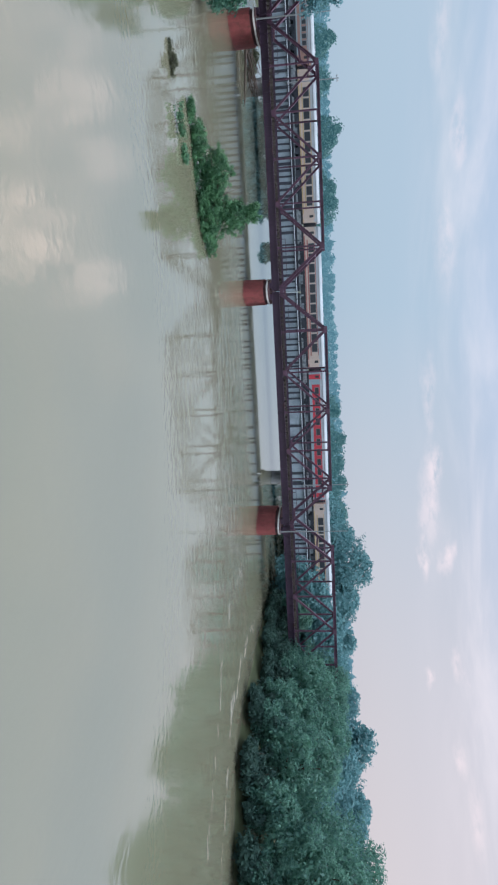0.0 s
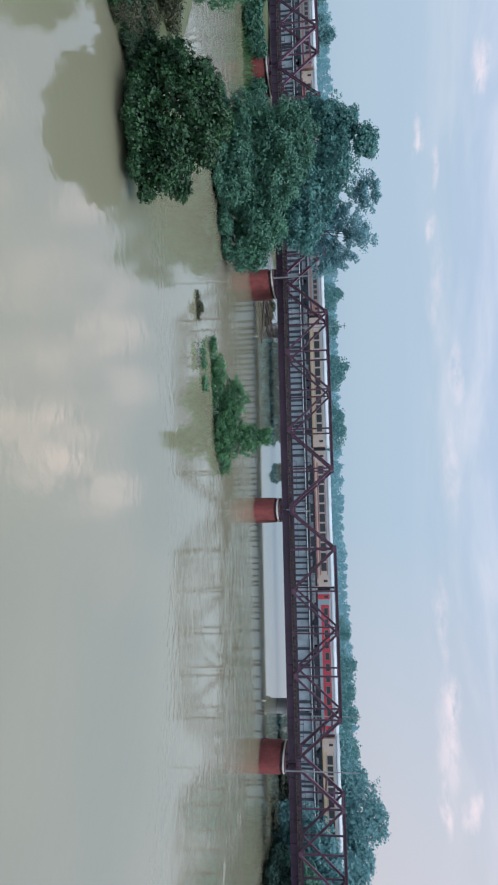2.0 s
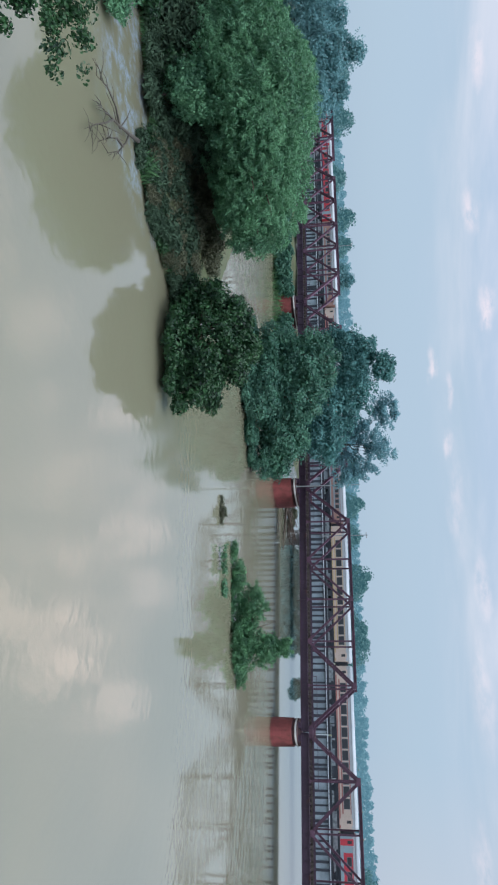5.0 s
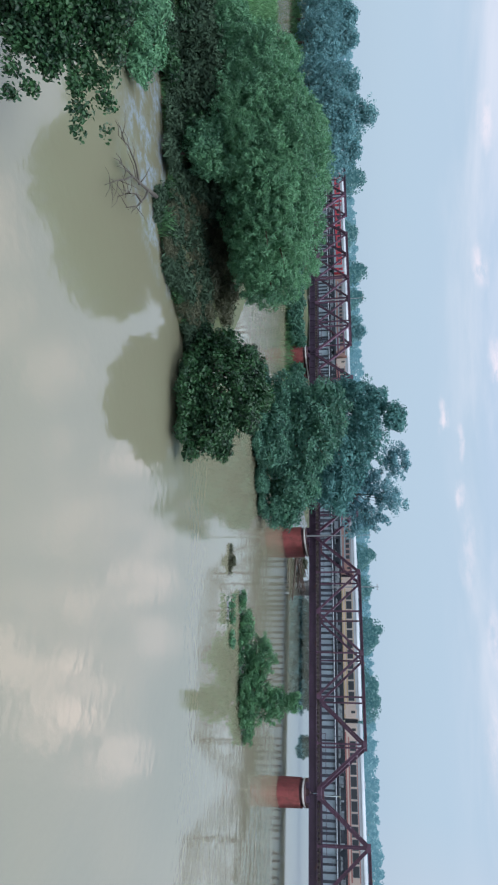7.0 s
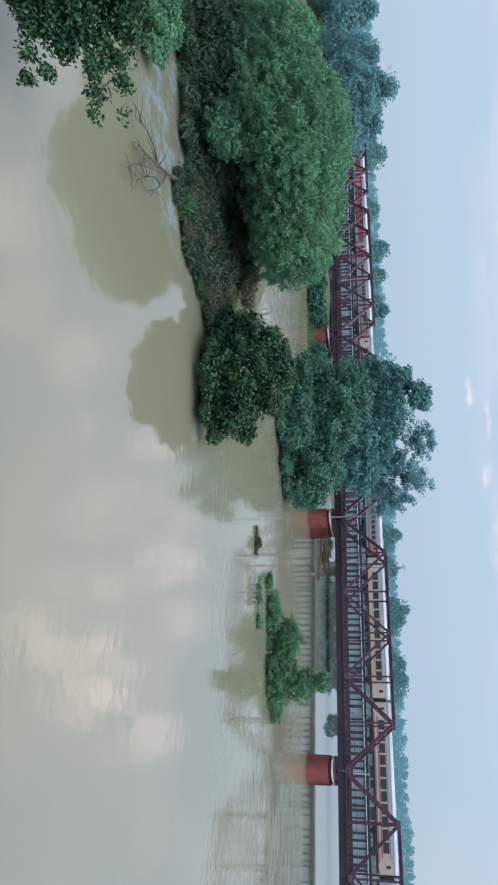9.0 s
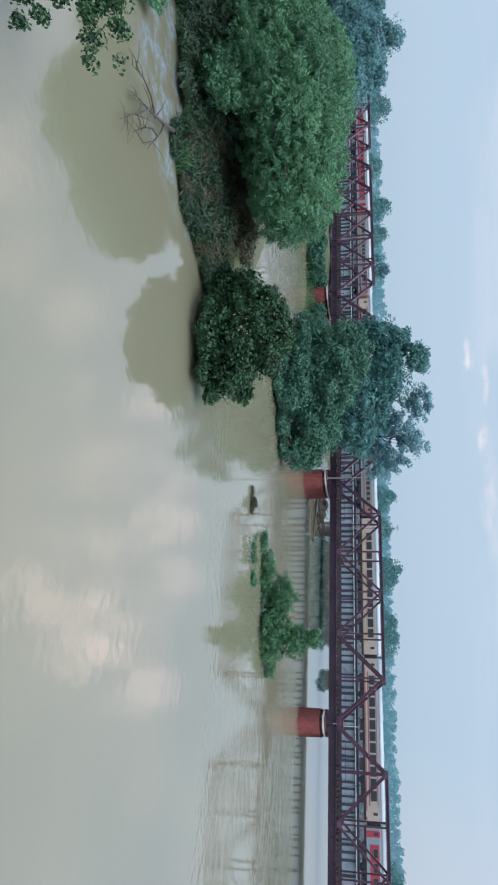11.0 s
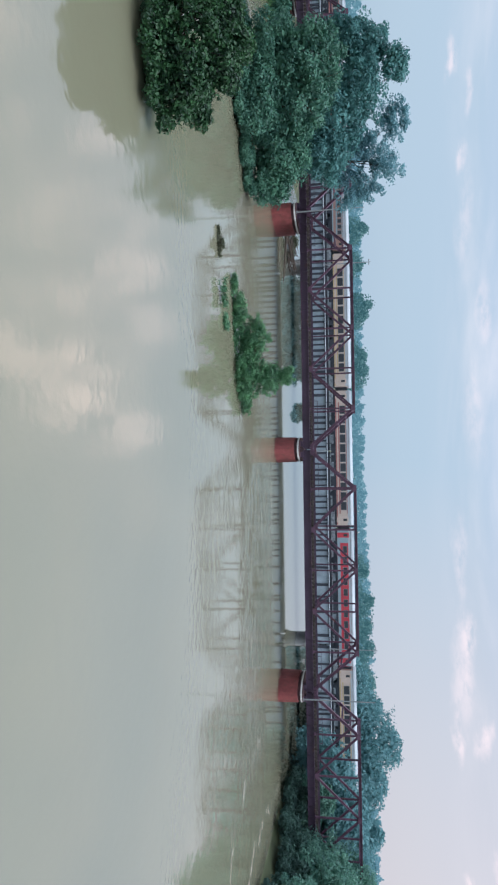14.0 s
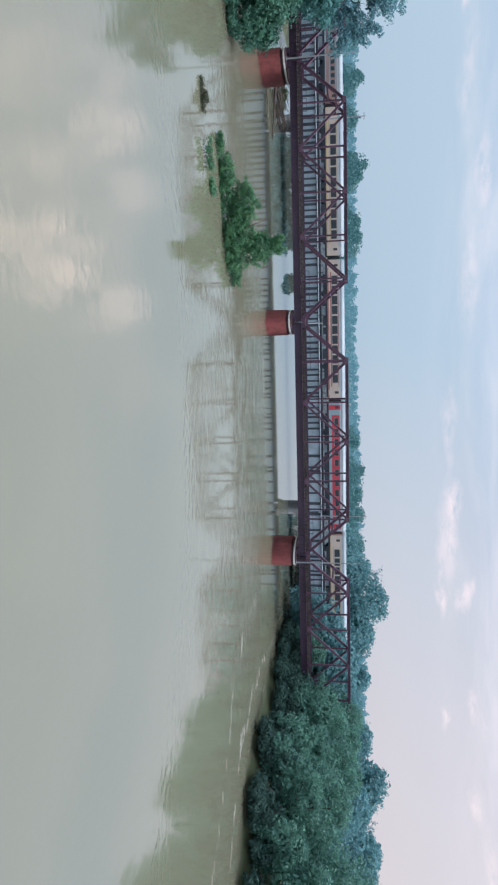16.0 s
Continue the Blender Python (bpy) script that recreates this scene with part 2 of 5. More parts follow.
def water_material():
    m = bpy.data.materials.new("silty_river_water")
    m.use_nodes = True
    n, l = m.node_tree.nodes, m.node_tree.links
    p = n["Principled BSDF"]
    p.inputs["IOR"].default_value = 1.72
    p.inputs["Specular IOR Level"].default_value = 0.62
    p.inputs["Roughness"].default_value = 0.05
    tc = n.new("ShaderNodeTexCoord")
    silt = n.new("ShaderNodeTexNoise")
    silt.inputs["Scale"].default_value, silt.inputs["Detail"].default_value = 0.03, 4.0
    l.new(tc.outputs["Object"], silt.inputs["Vector"])
    ramp = n.new("ShaderNodeValToRGB")
    ramp.color_ramp.elements[0].position, ramp.color_ramp.elements[0].color = 0.3, (0.165, 0.166, 0.108, 1)
    ramp.color_ramp.elements[1].position, ramp.color_ramp.elements[1].color = 0.7, (0.187, 0.188, 0.127, 1)
    l.new(silt.outputs[0], ramp.inputs[0])
    # calm water nearly everywhere, broken water in the current off the right bank
    sep = n.new("ShaderNodeSeparateXYZ")
    l.new(tc.outputs["Object"], sep.inputs[0])

    def ramp_between(socket, a, b):
        r = n.new("ShaderNodeMapRange")
        r.interpolation_type = "SMOOTHSTEP"
        r.inputs["From Min"].default_value, r.inputs["From Max"].default_value = a, b
        l.new(socket, r.inputs["Value"])
        return r.outputs[0]

    def times(a, b):
        t = n.new("ShaderNodeMath")
        t.operation = "MULTIPLY"
        l.new(a, t.inputs[0])
        if isinstance(b, float):
            t.inputs[1].default_value = b
        else:
            l.new(b, t.inputs[1])
        return t.outputs[0]

    lee = n.new("ShaderNodeTexNoise")
    lee.inputs["Scale"].default_value, lee.inputs["Detail"].default_value = 0.055, 3.0
    l.new(tc.outputs["Object"], lee.inputs["Vector"])
    race = times(ramp_between(sep.outputs["X"], -42.0, 16.0), ramp_between(sep.outputs["Y"], -50.0, -16.0))
    race = times(race, ramp_between(lee.outputs[0], 0.36, 0.60))
    streaked = times(race, ramp_between(sep.outputs["Y"], 10.0, 0.0))
    race = times(race, times(ramp_between(sep.outputs["X"], 47.0, 38.0), ramp_between(sep.outputs["Y"], 0.0, -9.0)))
    side_channel = times(ramp_between(sep.outputs["X"], -40.0, -48.0), ramp_between(sep.outputs["Y"], -44.0, -38.0))
    both = n.new("ShaderNodeMath")
    both.operation = "MAXIMUM"
    l.new(race, both.inputs[0])
    l.new(side_channel, both.inputs[1])
    race = both.outputs[0]
    # mottled patch off the spit, where reflected sky is put into the colour
    inshore = n.new("ShaderNodeVectorMath")
    inshore.operation = "DOT_PRODUCT"
    inshore.inputs[1].default_value = (-0.55, 1.0, 0.0)
    l.new(tc.outputs["Object"], inshore.inputs[0])
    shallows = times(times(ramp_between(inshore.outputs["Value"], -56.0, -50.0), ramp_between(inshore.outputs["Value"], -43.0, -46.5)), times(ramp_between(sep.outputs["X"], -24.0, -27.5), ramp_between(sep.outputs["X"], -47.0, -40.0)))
    fleck_noise = n.new("ShaderNodeTexNoise")
    fleck_noise.inputs["Scale"].default_value, fleck_noise.inputs["Detail"].default_value = 2.6, 8.0
    fleck_noise.inputs["Roughness"].default_value, fleck_noise.inputs["Distortion"].default_value = 0.75, 0.0
    l.new(tc.outputs["Object"], fleck_noise.inputs["Vector"])
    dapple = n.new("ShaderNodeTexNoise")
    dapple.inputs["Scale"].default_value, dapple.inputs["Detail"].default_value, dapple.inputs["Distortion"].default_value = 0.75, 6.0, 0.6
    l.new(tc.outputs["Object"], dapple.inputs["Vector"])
    sky_patch = times(times(ramp_between(fleck_noise.outputs[0], 0.34, 0.64), ramp_between(dapple.outputs[0], 0.40, 0.62)), shallows)
    stretch = n.new("ShaderNodeMapping")
    stretch.inputs["Rotation"].default_value = (0, 0, radians(-62))
    stretch.inputs["Scale"].default_value = (0.7, 1.25, 1.0)
    l.new(tc.outputs["Object"], stretch.inputs[0])
    chop = n.new("ShaderNodeTexNoise")
    chop.inputs["Scale"].default_value, chop.inputs["Detail"].default_value = 0.7, 5.0
    chop.inputs["Distortion"].default_value = 1.1
    l.new(stretch.outputs[0], chop.inputs["Vector"])
    foam_map = n.new("ShaderNodeMapping")
    foam_map.inputs["Rotation"].default_value = (0, 0, radians(-62))
    foam_map.inputs["Scale"].default_value = (0.10, 0.75, 1.0)
    l.new(tc.outputs["Object"], foam_map.inputs[0])
    foam = n.new("ShaderNodeTexNoise")
    foam.inputs["Scale"].default_value, foam.inputs["Detail"].default_value = 1.0, 7.0
    foam.inputs["Roughness"].default_value, foam.inputs["Distortion"].default_value = 0.62, 0.5
    l.new(foam_map.outputs[0], foam.inputs["Vector"])
    froth = n.new("ShaderNodeMix")
    froth.data_type = "RGBA"
    froth.inputs["B"].default_value = (0.68, 0.68, 0.62, 1)
    # a broken line of foam along the current's edge, and a few streaks farther out
    along = n.new("ShaderNodeMapRange")
    along.inputs["From Min"].default_value, along.inputs["From Max"].default_value = -60.0, 40.0
    l.new(sep.outputs["Y"], along.inputs["Value"])
    shore = n.new("ShaderNodeValToRGB")
    shore.color_ramp.elements[0].position, shore.color_ramp.elements[0].color = 0.0, (0.68, 0.68, 0.68, 1)
    shore.color_ramp.elements[1].position, shore.color_ramp.elements[1].color = 1.0, (0.49, 0.49, 0.49, 1)
    for at, v in ((0.24, 0.485), (0.30, 0.425), (0.40, 0.415), (0.50, 0.43)):
        shore.color_ramp.elements.new(at).color = (v, v, v, 1)
    l.new(along.outputs[0], shore.inputs[0])
    bend = n.new("ShaderNodeTexNoise")
    bend.inputs["Scale"].default_value, bend.inputs["Detail"].default_value = 0.22, 4.0
    l.new(tc.outputs["Object"], bend.inputs["Vector"])
    line = n.new("ShaderNodeMath")
    line.operation = "MULTIPLY_ADD"
    line.inputs[1].default_value = -100.0
    l.new(shore.outputs[0], line.inputs[0])
    l.new(sep.outputs["X"], line.inputs[2])
    wander = n.new("ShaderNodeMath")
    wander.operation = "MULTIPLY_ADD"
    wander.inputs[1].default_value = 5.0
    l.new(bend.outputs[0], wander.inputs[0])
    l.new(line.outputs[0], wander.inputs[2])
    thread = times(ramp_between(wander.outputs[0], 1.6, 2.4), ramp_between(wander.outputs[0], 3.5, 2.7))
    thread = times(times(thread, ramp_between(foam.outputs[0], 0.44, 0.55)), times(ramp_between(fleck_noise.outputs[0], 0.36, 0.56), ramp_between(sep.outputs["Y"], 2.0, -10.0)))
    outer = times(ramp_between(wander.outputs[0], -8.0, -7.3), ramp_between(wander.outputs[0], -6.3, -7.0))
    outer = times(times(outer, ramp_between(foam.outputs[0], 0.46, 0.62)), times(ramp_between(sep.outputs["Y"], -4.0, -14.0), ramp_between(fleck_noise.outputs[0], 0.36, 0.62)))
    threads = n.new("ShaderNodeMath")
    threads.operation = "MAXIMUM"
    l.new(thread, threads.inputs[0])
    l.new(outer, threads.inputs[1])
    thread = threads.outputs[0]
    flecks = n.new("ShaderNodeMath")
    flecks.operation = "MAXIMUM"
    l.new(thread, flecks.inputs[0])
    l.new(times(times(ramp_between(foam.outputs[0], 0.59, 0.68), streaked), 0.55), flecks.inputs[1])
    l.new(times(flecks.outputs[0], 0.55), froth.inputs["Factor"])
    l.new(ramp.outputs[0], froth.inputs["A"])
    # pale blue of the painted sky reflection
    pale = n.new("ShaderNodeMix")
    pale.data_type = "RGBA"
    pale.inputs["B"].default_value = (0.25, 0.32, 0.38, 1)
    l.new(sky_patch, pale.inputs["Factor"])
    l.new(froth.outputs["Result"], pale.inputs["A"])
    # beyond the bridges the bright water is dimmed by a darker, bluer base colour
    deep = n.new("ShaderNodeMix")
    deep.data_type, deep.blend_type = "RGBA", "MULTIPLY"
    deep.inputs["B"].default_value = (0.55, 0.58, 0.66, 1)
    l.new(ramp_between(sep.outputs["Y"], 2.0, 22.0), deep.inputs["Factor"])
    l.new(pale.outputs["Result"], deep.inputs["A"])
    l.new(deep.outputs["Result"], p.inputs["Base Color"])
    ripple = n.new("ShaderNodeTexNoise")
    ripple.inputs["Scale"].default_value, ripple.inputs["Detail"].default_value = 1.6, 3.0
    l.new(tc.outputs["Object"], ripple.inputs["Vector"])
    swirl = n.new("ShaderNodeTexNoise")
    swirl.inputs["Scale"].default_value, swirl.inputs["Detail"].default_value = 0.16, 2.0
    swirl.inputs["Distortion"].default_value = 1.2
    l.new(tc.outputs["Object"], swirl.inputs["Vector"])
    rough_chop = n.new("ShaderNodeBump")
    rough_chop.inputs["Distance"].default_value = 0.20
    l.new(times(race, 0.7), rough_chop.inputs["Strength"])
    l.new(chop.outputs[0], rough_chop.inputs["Height"])
    small = n.new("ShaderNodeBump")
    small.inputs["Distance"].default_value = 0.05
    edge = n.new("ShaderNodeMath")
    edge.operation = "MULTIPLY_ADD"
    edge.inputs[1].default_value = 30.0
    l.new(bend.outputs[0], edge.inputs[0])
    l.new(sep.outputs["Y"], edge.inputs[2])
    calm = ramp_between(edge.outputs[0], 27.0, 12.0)
    l.new(times(calm, 0.20), small.inputs["Strength"])
    l.new(ripple.outputs[0], small.inputs["Height"])
    l.new(rough_chop.outputs[0], small.inputs["Normal"])
    slow = n.new("ShaderNodeBump")
    slow.inputs["Distance"].default_value = 0.25
    l.new(times(calm, 0.10), slow.inputs["Strength"])
    l.new(swirl.outputs[0], slow.inputs["Height"])
    l.new(small.outputs[0], slow.inputs["Normal"])
    l.new(slow.outputs[0], p.inputs["Normal"])
    return m


M_WATER = water_material()
M_GROUND = material("bank_earth_and_turf", (0.075, 0.095, 0.042), 0.95, vary=0.4, size=4.0, grain=3.0, bump=0.6, second=(0.14, 0.11, 0.07), second_at=0.58)
# maroon paint of the truss, its colour blued and lifted to include haze
M_STEEL = material("maroon_painted_steel", (0.122, 0.062, 0.102), 0.6, vary=0.3, size=2.5, grain=9.0, bump=0.1, second=(0.12, 0.048, 0.035), second_at=0.60)
M_STEEL_DARK = material("dark_maroon_plate", (0.056, 0.032, 0.060), 0.55, vary=0.3, size=3.0, grain=6.0, bump=0.1, second=(0.085, 0.035, 0.03), second_at=0.62)
M_BRICK = material("red_brick_pier", (0.235, 0.062, 0.060), 0.9, vary=0.3, size=1.2, grain=5.0, bump=0.3, second=(0.16, 0.06, 0.05), second_at=0.56)
M_SOOT_BRICK = material("sooty_weathered_brick", (0.085, 0.042, 0.046), 0.9, vary=0.35, size=0.8, grain=6.0, bump=0.3)
M_WHITE = material("whitewashed_band", (0.72, 0.72, 0.70), 0.8, vary=0.12, size=0.5, grain=8.0, bump=0.1)
M_CONCRETE = material("grey_concrete", (0.36, 0.38, 0.37), 0.85, vary=0.18, size=1.5, grain=7.0, bump=0.2, second=(0.22, 0.24, 0.22), second_at=0.6)
M_GIRDER = material("silver_grey_girder_paint", (0.37, 0.465, 0.525), 0.55, vary=0.22, size=1.6, grain=6.0, bump=0.05, second=(0.29, 0.36, 0.41), second_at=0.64)
M_STIFFENER = material("dark_steel_rib", (0.042, 0.052, 0.070), 0.6, vary=0.3, size=1.0, grain=9.0)
M_BALLAST = material("pale_stone_ballast", (0.36, 0.42, 0.45), 0.95, vary=0.45, size=0.45, grain=14.0, bump=0.8)
M_UNDER = material("sooty_underframe", (0.062, 0.072, 0.086), 0.8, vary=0.3, size=0.8, grain=9.0)
M_UNDER_GREY = material("grey_equipment_box", (0.22, 0.26, 0.28), 0.6, vary=0.25, size=0.8, grain=9.0)
M_RED = material("red_coach_paint", (0.58, 0.062, 0.085), 0.4, vary=0.12, size=3.0, grain=5.0, bump=0.02)
M_CREAM = material("cream_coach_paint", (0.62, 0.52, 0.44), 0.5, vary=0.12, size=3.0, grain=5.0, bump=0.02)
M_OCHRE = material("ochre_coach_stripe", (0.56, 0.43, 0.24), 0.5, vary=0.14, size=3.0, grain=5.0, bump=0.02)
M_VERMILION = material("vermilion_coach_stripe", (0.40, 0.17, 0.15), 0.5, vary=0.14, size=3.0, grain=5.0, bump=0.02)
M_TAN = material("tan_coach_paint", (0.37, 0.23, 0.19), 0.45, vary=0.14, size=3.0, grain=5.0, bump=0.02)
M_GREYBAND = material("grey_coach_band", (0.30, 0.41, 0.45), 0.45, vary=0.10, size=3.0, grain=5.0, bump=0.02)
M_ROOF = material("pale_coach_roof", (0.46, 0.52, 0.55), 0.8, vary=0.10, size=2.0, grain=5.0, bump=0.03)
M_PANE = material("tinted_window", (0.045, 0.052, 0.060), 0.35, vary=0.1, size=1.0, grain=4.0, bump=0.0)
M_POLE = material("galvanised_pole", (0.34, 0.37, 0.38), 0.5, metal=0.3, vary=0.15, size=1.0, grain=12.0, bump=0.05)
M_SLEEPER = material("weathered_sleeper", (0.09, 0.075, 0.065), 0.9, vary=0.3, size=0.8, grain=12.0, bump=0.4)
M_DEADWOOD = material("bleached_dead_wood", (0.085, 0.078, 0.062), 0.95, vary=0.3, size=0.4, grain=14.0, bump=0.5)
M_BARK = material("grey_brown_bark", (0.085, 0.065, 0.050), 0.95, vary=0.35, size=0.5, grain=14.0, bump=0.7)
L_BROAD = leaf_material("broad_glossy_leaves", (0.010, 0.032, 0.020), (0.050, 0.140, 0.050), 0.45, 0.25, 0.9)
# mid green, lifted and blued a little: some haze in the colour
L_GREEN = leaf_material("mid_green_leaves", (0.036, 0.110, 0.086), (0.112, 0.272, 0.172), 0.55, 0.30, 0.5)
L_WILLOW = leaf_material("willow_leaves", (0.050, 0.140, 0.082), (0.150, 0.350, 0.172), 0.55, 0.28, 0.45)
# blue-green that carries the haze before the tall tree
L_BLUE = leaf_material("haze_tinted_leaves", (0.060, 0.166, 0.164), (0.132, 0.325, 0.296), 0.6, 0.32, 0.35)
L_GRASS = leaf_material("tall_grass_blades", (0.058, 0.148, 0.066), (0.155, 0.330, 0.138), 0.7, 0.3, 0.4)
# leaves for the foot of the wood: shade put into the darker colour
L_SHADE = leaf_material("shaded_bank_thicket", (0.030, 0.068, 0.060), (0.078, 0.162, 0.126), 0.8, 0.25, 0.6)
# wood leaves lightened and blued, with haze painted into the colour
L_WOOD = leaf_material("riverside_wood_leaves", (0.074, 0.176, 0.156), (0.165, 0.360, 0.256), 0.55, 0.36, 0.4)
# farther trees: haze painted in as a paler, bluer leaf colour
L_FAR = leaf_material("far_haze_tinted_leaves", (0.104, 0.240, 0.256), (0.200, 0.400, 0.410), 0.6, 0.40, 0.35)
# palest leaves, haze put into the colour of the airy crown
L_AIRY = leaf_material("pale_haze_tinted_leaves", (0.125, 0.265, 0.300), (0.225, 0.430, 0.460), 0.6, 0.45, 0.35)
L_SHRUB = leaf_material("flooded_shrub_leaves", (0.040, 0.120, 0.064), (0.140, 0.335, 0.150), 0.55, 0.28, 1.2)
# undergrowth leaves: shade below the willow put into a dark, dull colour
L_THICKET = leaf_material("shade_darkened_thicket", (0.024, 0.045, 0.030), (0.072, 0.124, 0.076), 0.85, 0.15, 0.7)
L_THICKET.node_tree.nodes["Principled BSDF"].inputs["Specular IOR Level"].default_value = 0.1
L_DRY = leaf_material("brownish_dry_leaves", (0.056, 0.072, 0.042), (0.130, 0.140, 0.082), 0.7, 0.3, 0.6)




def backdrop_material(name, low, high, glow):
    """Far woods: leaves with the evening haze put in as a faint glow."""
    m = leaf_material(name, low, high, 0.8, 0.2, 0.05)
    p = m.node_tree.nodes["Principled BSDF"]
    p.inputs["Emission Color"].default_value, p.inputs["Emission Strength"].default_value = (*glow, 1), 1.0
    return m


L_BACKDROP = backdrop_material("far_wood_haze_glow", (0.070, 0.130, 0.130), (0.110, 0.180, 0.175), (0.10, 0.21, 0.26))
L_BACKDROP_NEAR = backdrop_material("far_trees_haze_glow", (0.060, 0.125, 0.110), (0.110, 0.190, 0.165), (0.030, 0.085, 0.100))


# ---------------- mesh helpers ----------------
def part(name, bm, mat, parent=None, label="", smooth=False):
    me = bpy.data.meshes.new(name)
    bm.normal_update()
    bm.to_mesh(me)
    bm.free()
    me.materials.append(mat)
    if smooth:
        for f in me.polygons:
            f.use_smooth = True
    ob = new(name, me)
    if parent:
        ob.parent = parent
    if label:
        tagged(ob, label)
    return ob


def shared(name, me, parent, m=None):
    ob = new(name, me)
    ob.parent = parent
    if m is not None:
        ob.matrix_basis = m
    return ob


def empty(name, at=(0, 0, 0)):
    ob = new(name)
    ob.location = at
    return ob


def box(bm, lo, hi):
    vs = [bm.verts.new((x, y, z)) for x in (lo[0], hi[0]) for y in (lo[1], hi[1]) for z in (lo[2], hi[2])]
    for q in ((0, 1, 3, 2), (4, 6, 7, 5), (0, 4, 5, 1), (2, 3, 7, 6), (0, 2, 6, 4), (1, 5, 7, 3)):
        bm.faces.new([vs[i] for i in q])
    return bm


def bar(bm, a, b, w, h, side=(0, 1, 0)):
    """A straight bar from a to b: w across the given side, h the other way."""
    a, b = Vector(a), Vector(b)
    d = (b - a).normalized()
    s = Vector(side)
    s = (s - d * s.dot(d)).normalized()
    u = d.cross(s)
    vs = []
    for c in (a, b):
        for i, j in ((-1, -1), (1, -1), (1, 1), (-1, 1)):
            vs.append(bm.verts.new(c + s * (i * w / 2) + u * (j * h / 2)))
    for q in ((0, 1, 2, 3), (7, 6, 5, 4), (0, 4, 5, 1), (1, 5, 6, 2), (2, 6, 7, 3), (3, 7, 4, 0)):
        bm.faces.new([vs[i] for i in q])
    return bm


def member(a, b, depth, width):
    """A rolled H-shaped steel member from a to b in the truss plane."""
    bm = bmesh.new()
    a, b = Vector(a), Vector(b)
    d = (b - a).normalized()
    u = d.cross(Vector((0, 1, 0))).normalized()
    for k in (-1, 1):
        off = u * (k * (depth / 2 - 0.03))
        bar(bm, a + off, b + off, width, 0.06)
    bar(bm, a, b, 0.05, depth - 0.122)
    return bm


def tube(bm, pts, radii, sides=7):
    rings = []
    for i, p in enumerate(pts):
        p = Vector(p)
        d = (Vector(pts[min(i + 1, len(pts) - 1)]) - Vector(pts[max(i - 1, 0)])).normalized()
        s = d.orthogonal().normalized()
        t = d.cross(s)
        rings.append([bm.verts.new(p + (s * math.cos(k * math.tau / sides) + t * math.sin(k * math.tau / sides)) * radii[i]) for k in range(sides)])
    for r0, r1 in zip(rings, rings[1:]):
        for k in range(sides):
            bm.faces.new((r0[k], r0[(k + 1) % sides], r1[(k + 1) % sides], r1[k]))
    bm.faces.new(rings[0][::-1])
    bm.faces.new(rings[-1])
    return bm


def leaf_cloud(name, centres, normals, length, width, mat, rng, droop=0.0, wild=0.7, fold=0.18, scale=1.0, broad=False):
    """Many single leaves (folded diamonds) at the given centres, facing about along the given normals."""
    k = len(centres)
    nrm = normals + rng.normal(0, wild, (k, 3))
    nrm /= np.linalg.norm(nrm, axis=1, keepdims=True) + 1e-9
    along = rng.normal(0, 1, (k, 3))
    along[:, 2] -= droop
    along -= nrm * (along * nrm).sum(1, keepdims=True)
    along /= np.linalg.norm(along, axis=1, keepdims=True) + 1e-9
    side = np.cross(nrm, along)
    s = rng.uniform(0.65, 1.25, (k, 1)) * (np.ones(k) * scale)[:, None]
    a, w = along * length * s / 2, side * width * s / 2
    lift = nrm * width * s * fold
    if broad:
        # rounded leaf with a pointed tip, folded along its midrib
        v = np.stack([centres - a, centres - a * 0.35 + w * 0.85 + lift, centres + a * 0.3 + w * 0.8 + lift, centres + a - lift * 0.6,
                      centres + a * 0.3 - w * 0.8 + lift, centres - a * 0.35 - w * 0.85 + lift], 1).reshape(-1, 3)
        i = np.arange(k)[:, None] * 6
        tri = np.concatenate([i + np.array(t) for t in ((0, 1, 2), (0, 2, 3), (0, 3, 4), (0, 4, 5))], 1).reshape(-1, 3)
    else:
        v = np.stack([centres - a, centres - a * 0.2 + w + lift, centres + a, centres - a * 0.2 - w + lift], 1).reshape(-1, 3)
        i = np.arange(k)[:, None] * 4
        tri = np.concatenate([i + np.array([0, 1, 2]), i + np.array([0, 2, 3])], 1).reshape(-1, 3)
    me = bpy.data.meshes.new(name)
    me.vertices.add(len(v))
    me.vertices.foreach_set("co", v.astype(np.float32).ravel())
    me.loops.add(tri.size)
    me.loops.foreach_set("vertex_index", tri.astype(np.int32).ravel())
    me.polygons.add(len(tri))
    me.polygons.foreach_set("loop_start", (np.arange(len(tri)) * 3).astype(np.int32))
    me.update(calc_edges=True)
    me.materials.append(mat)
    return me


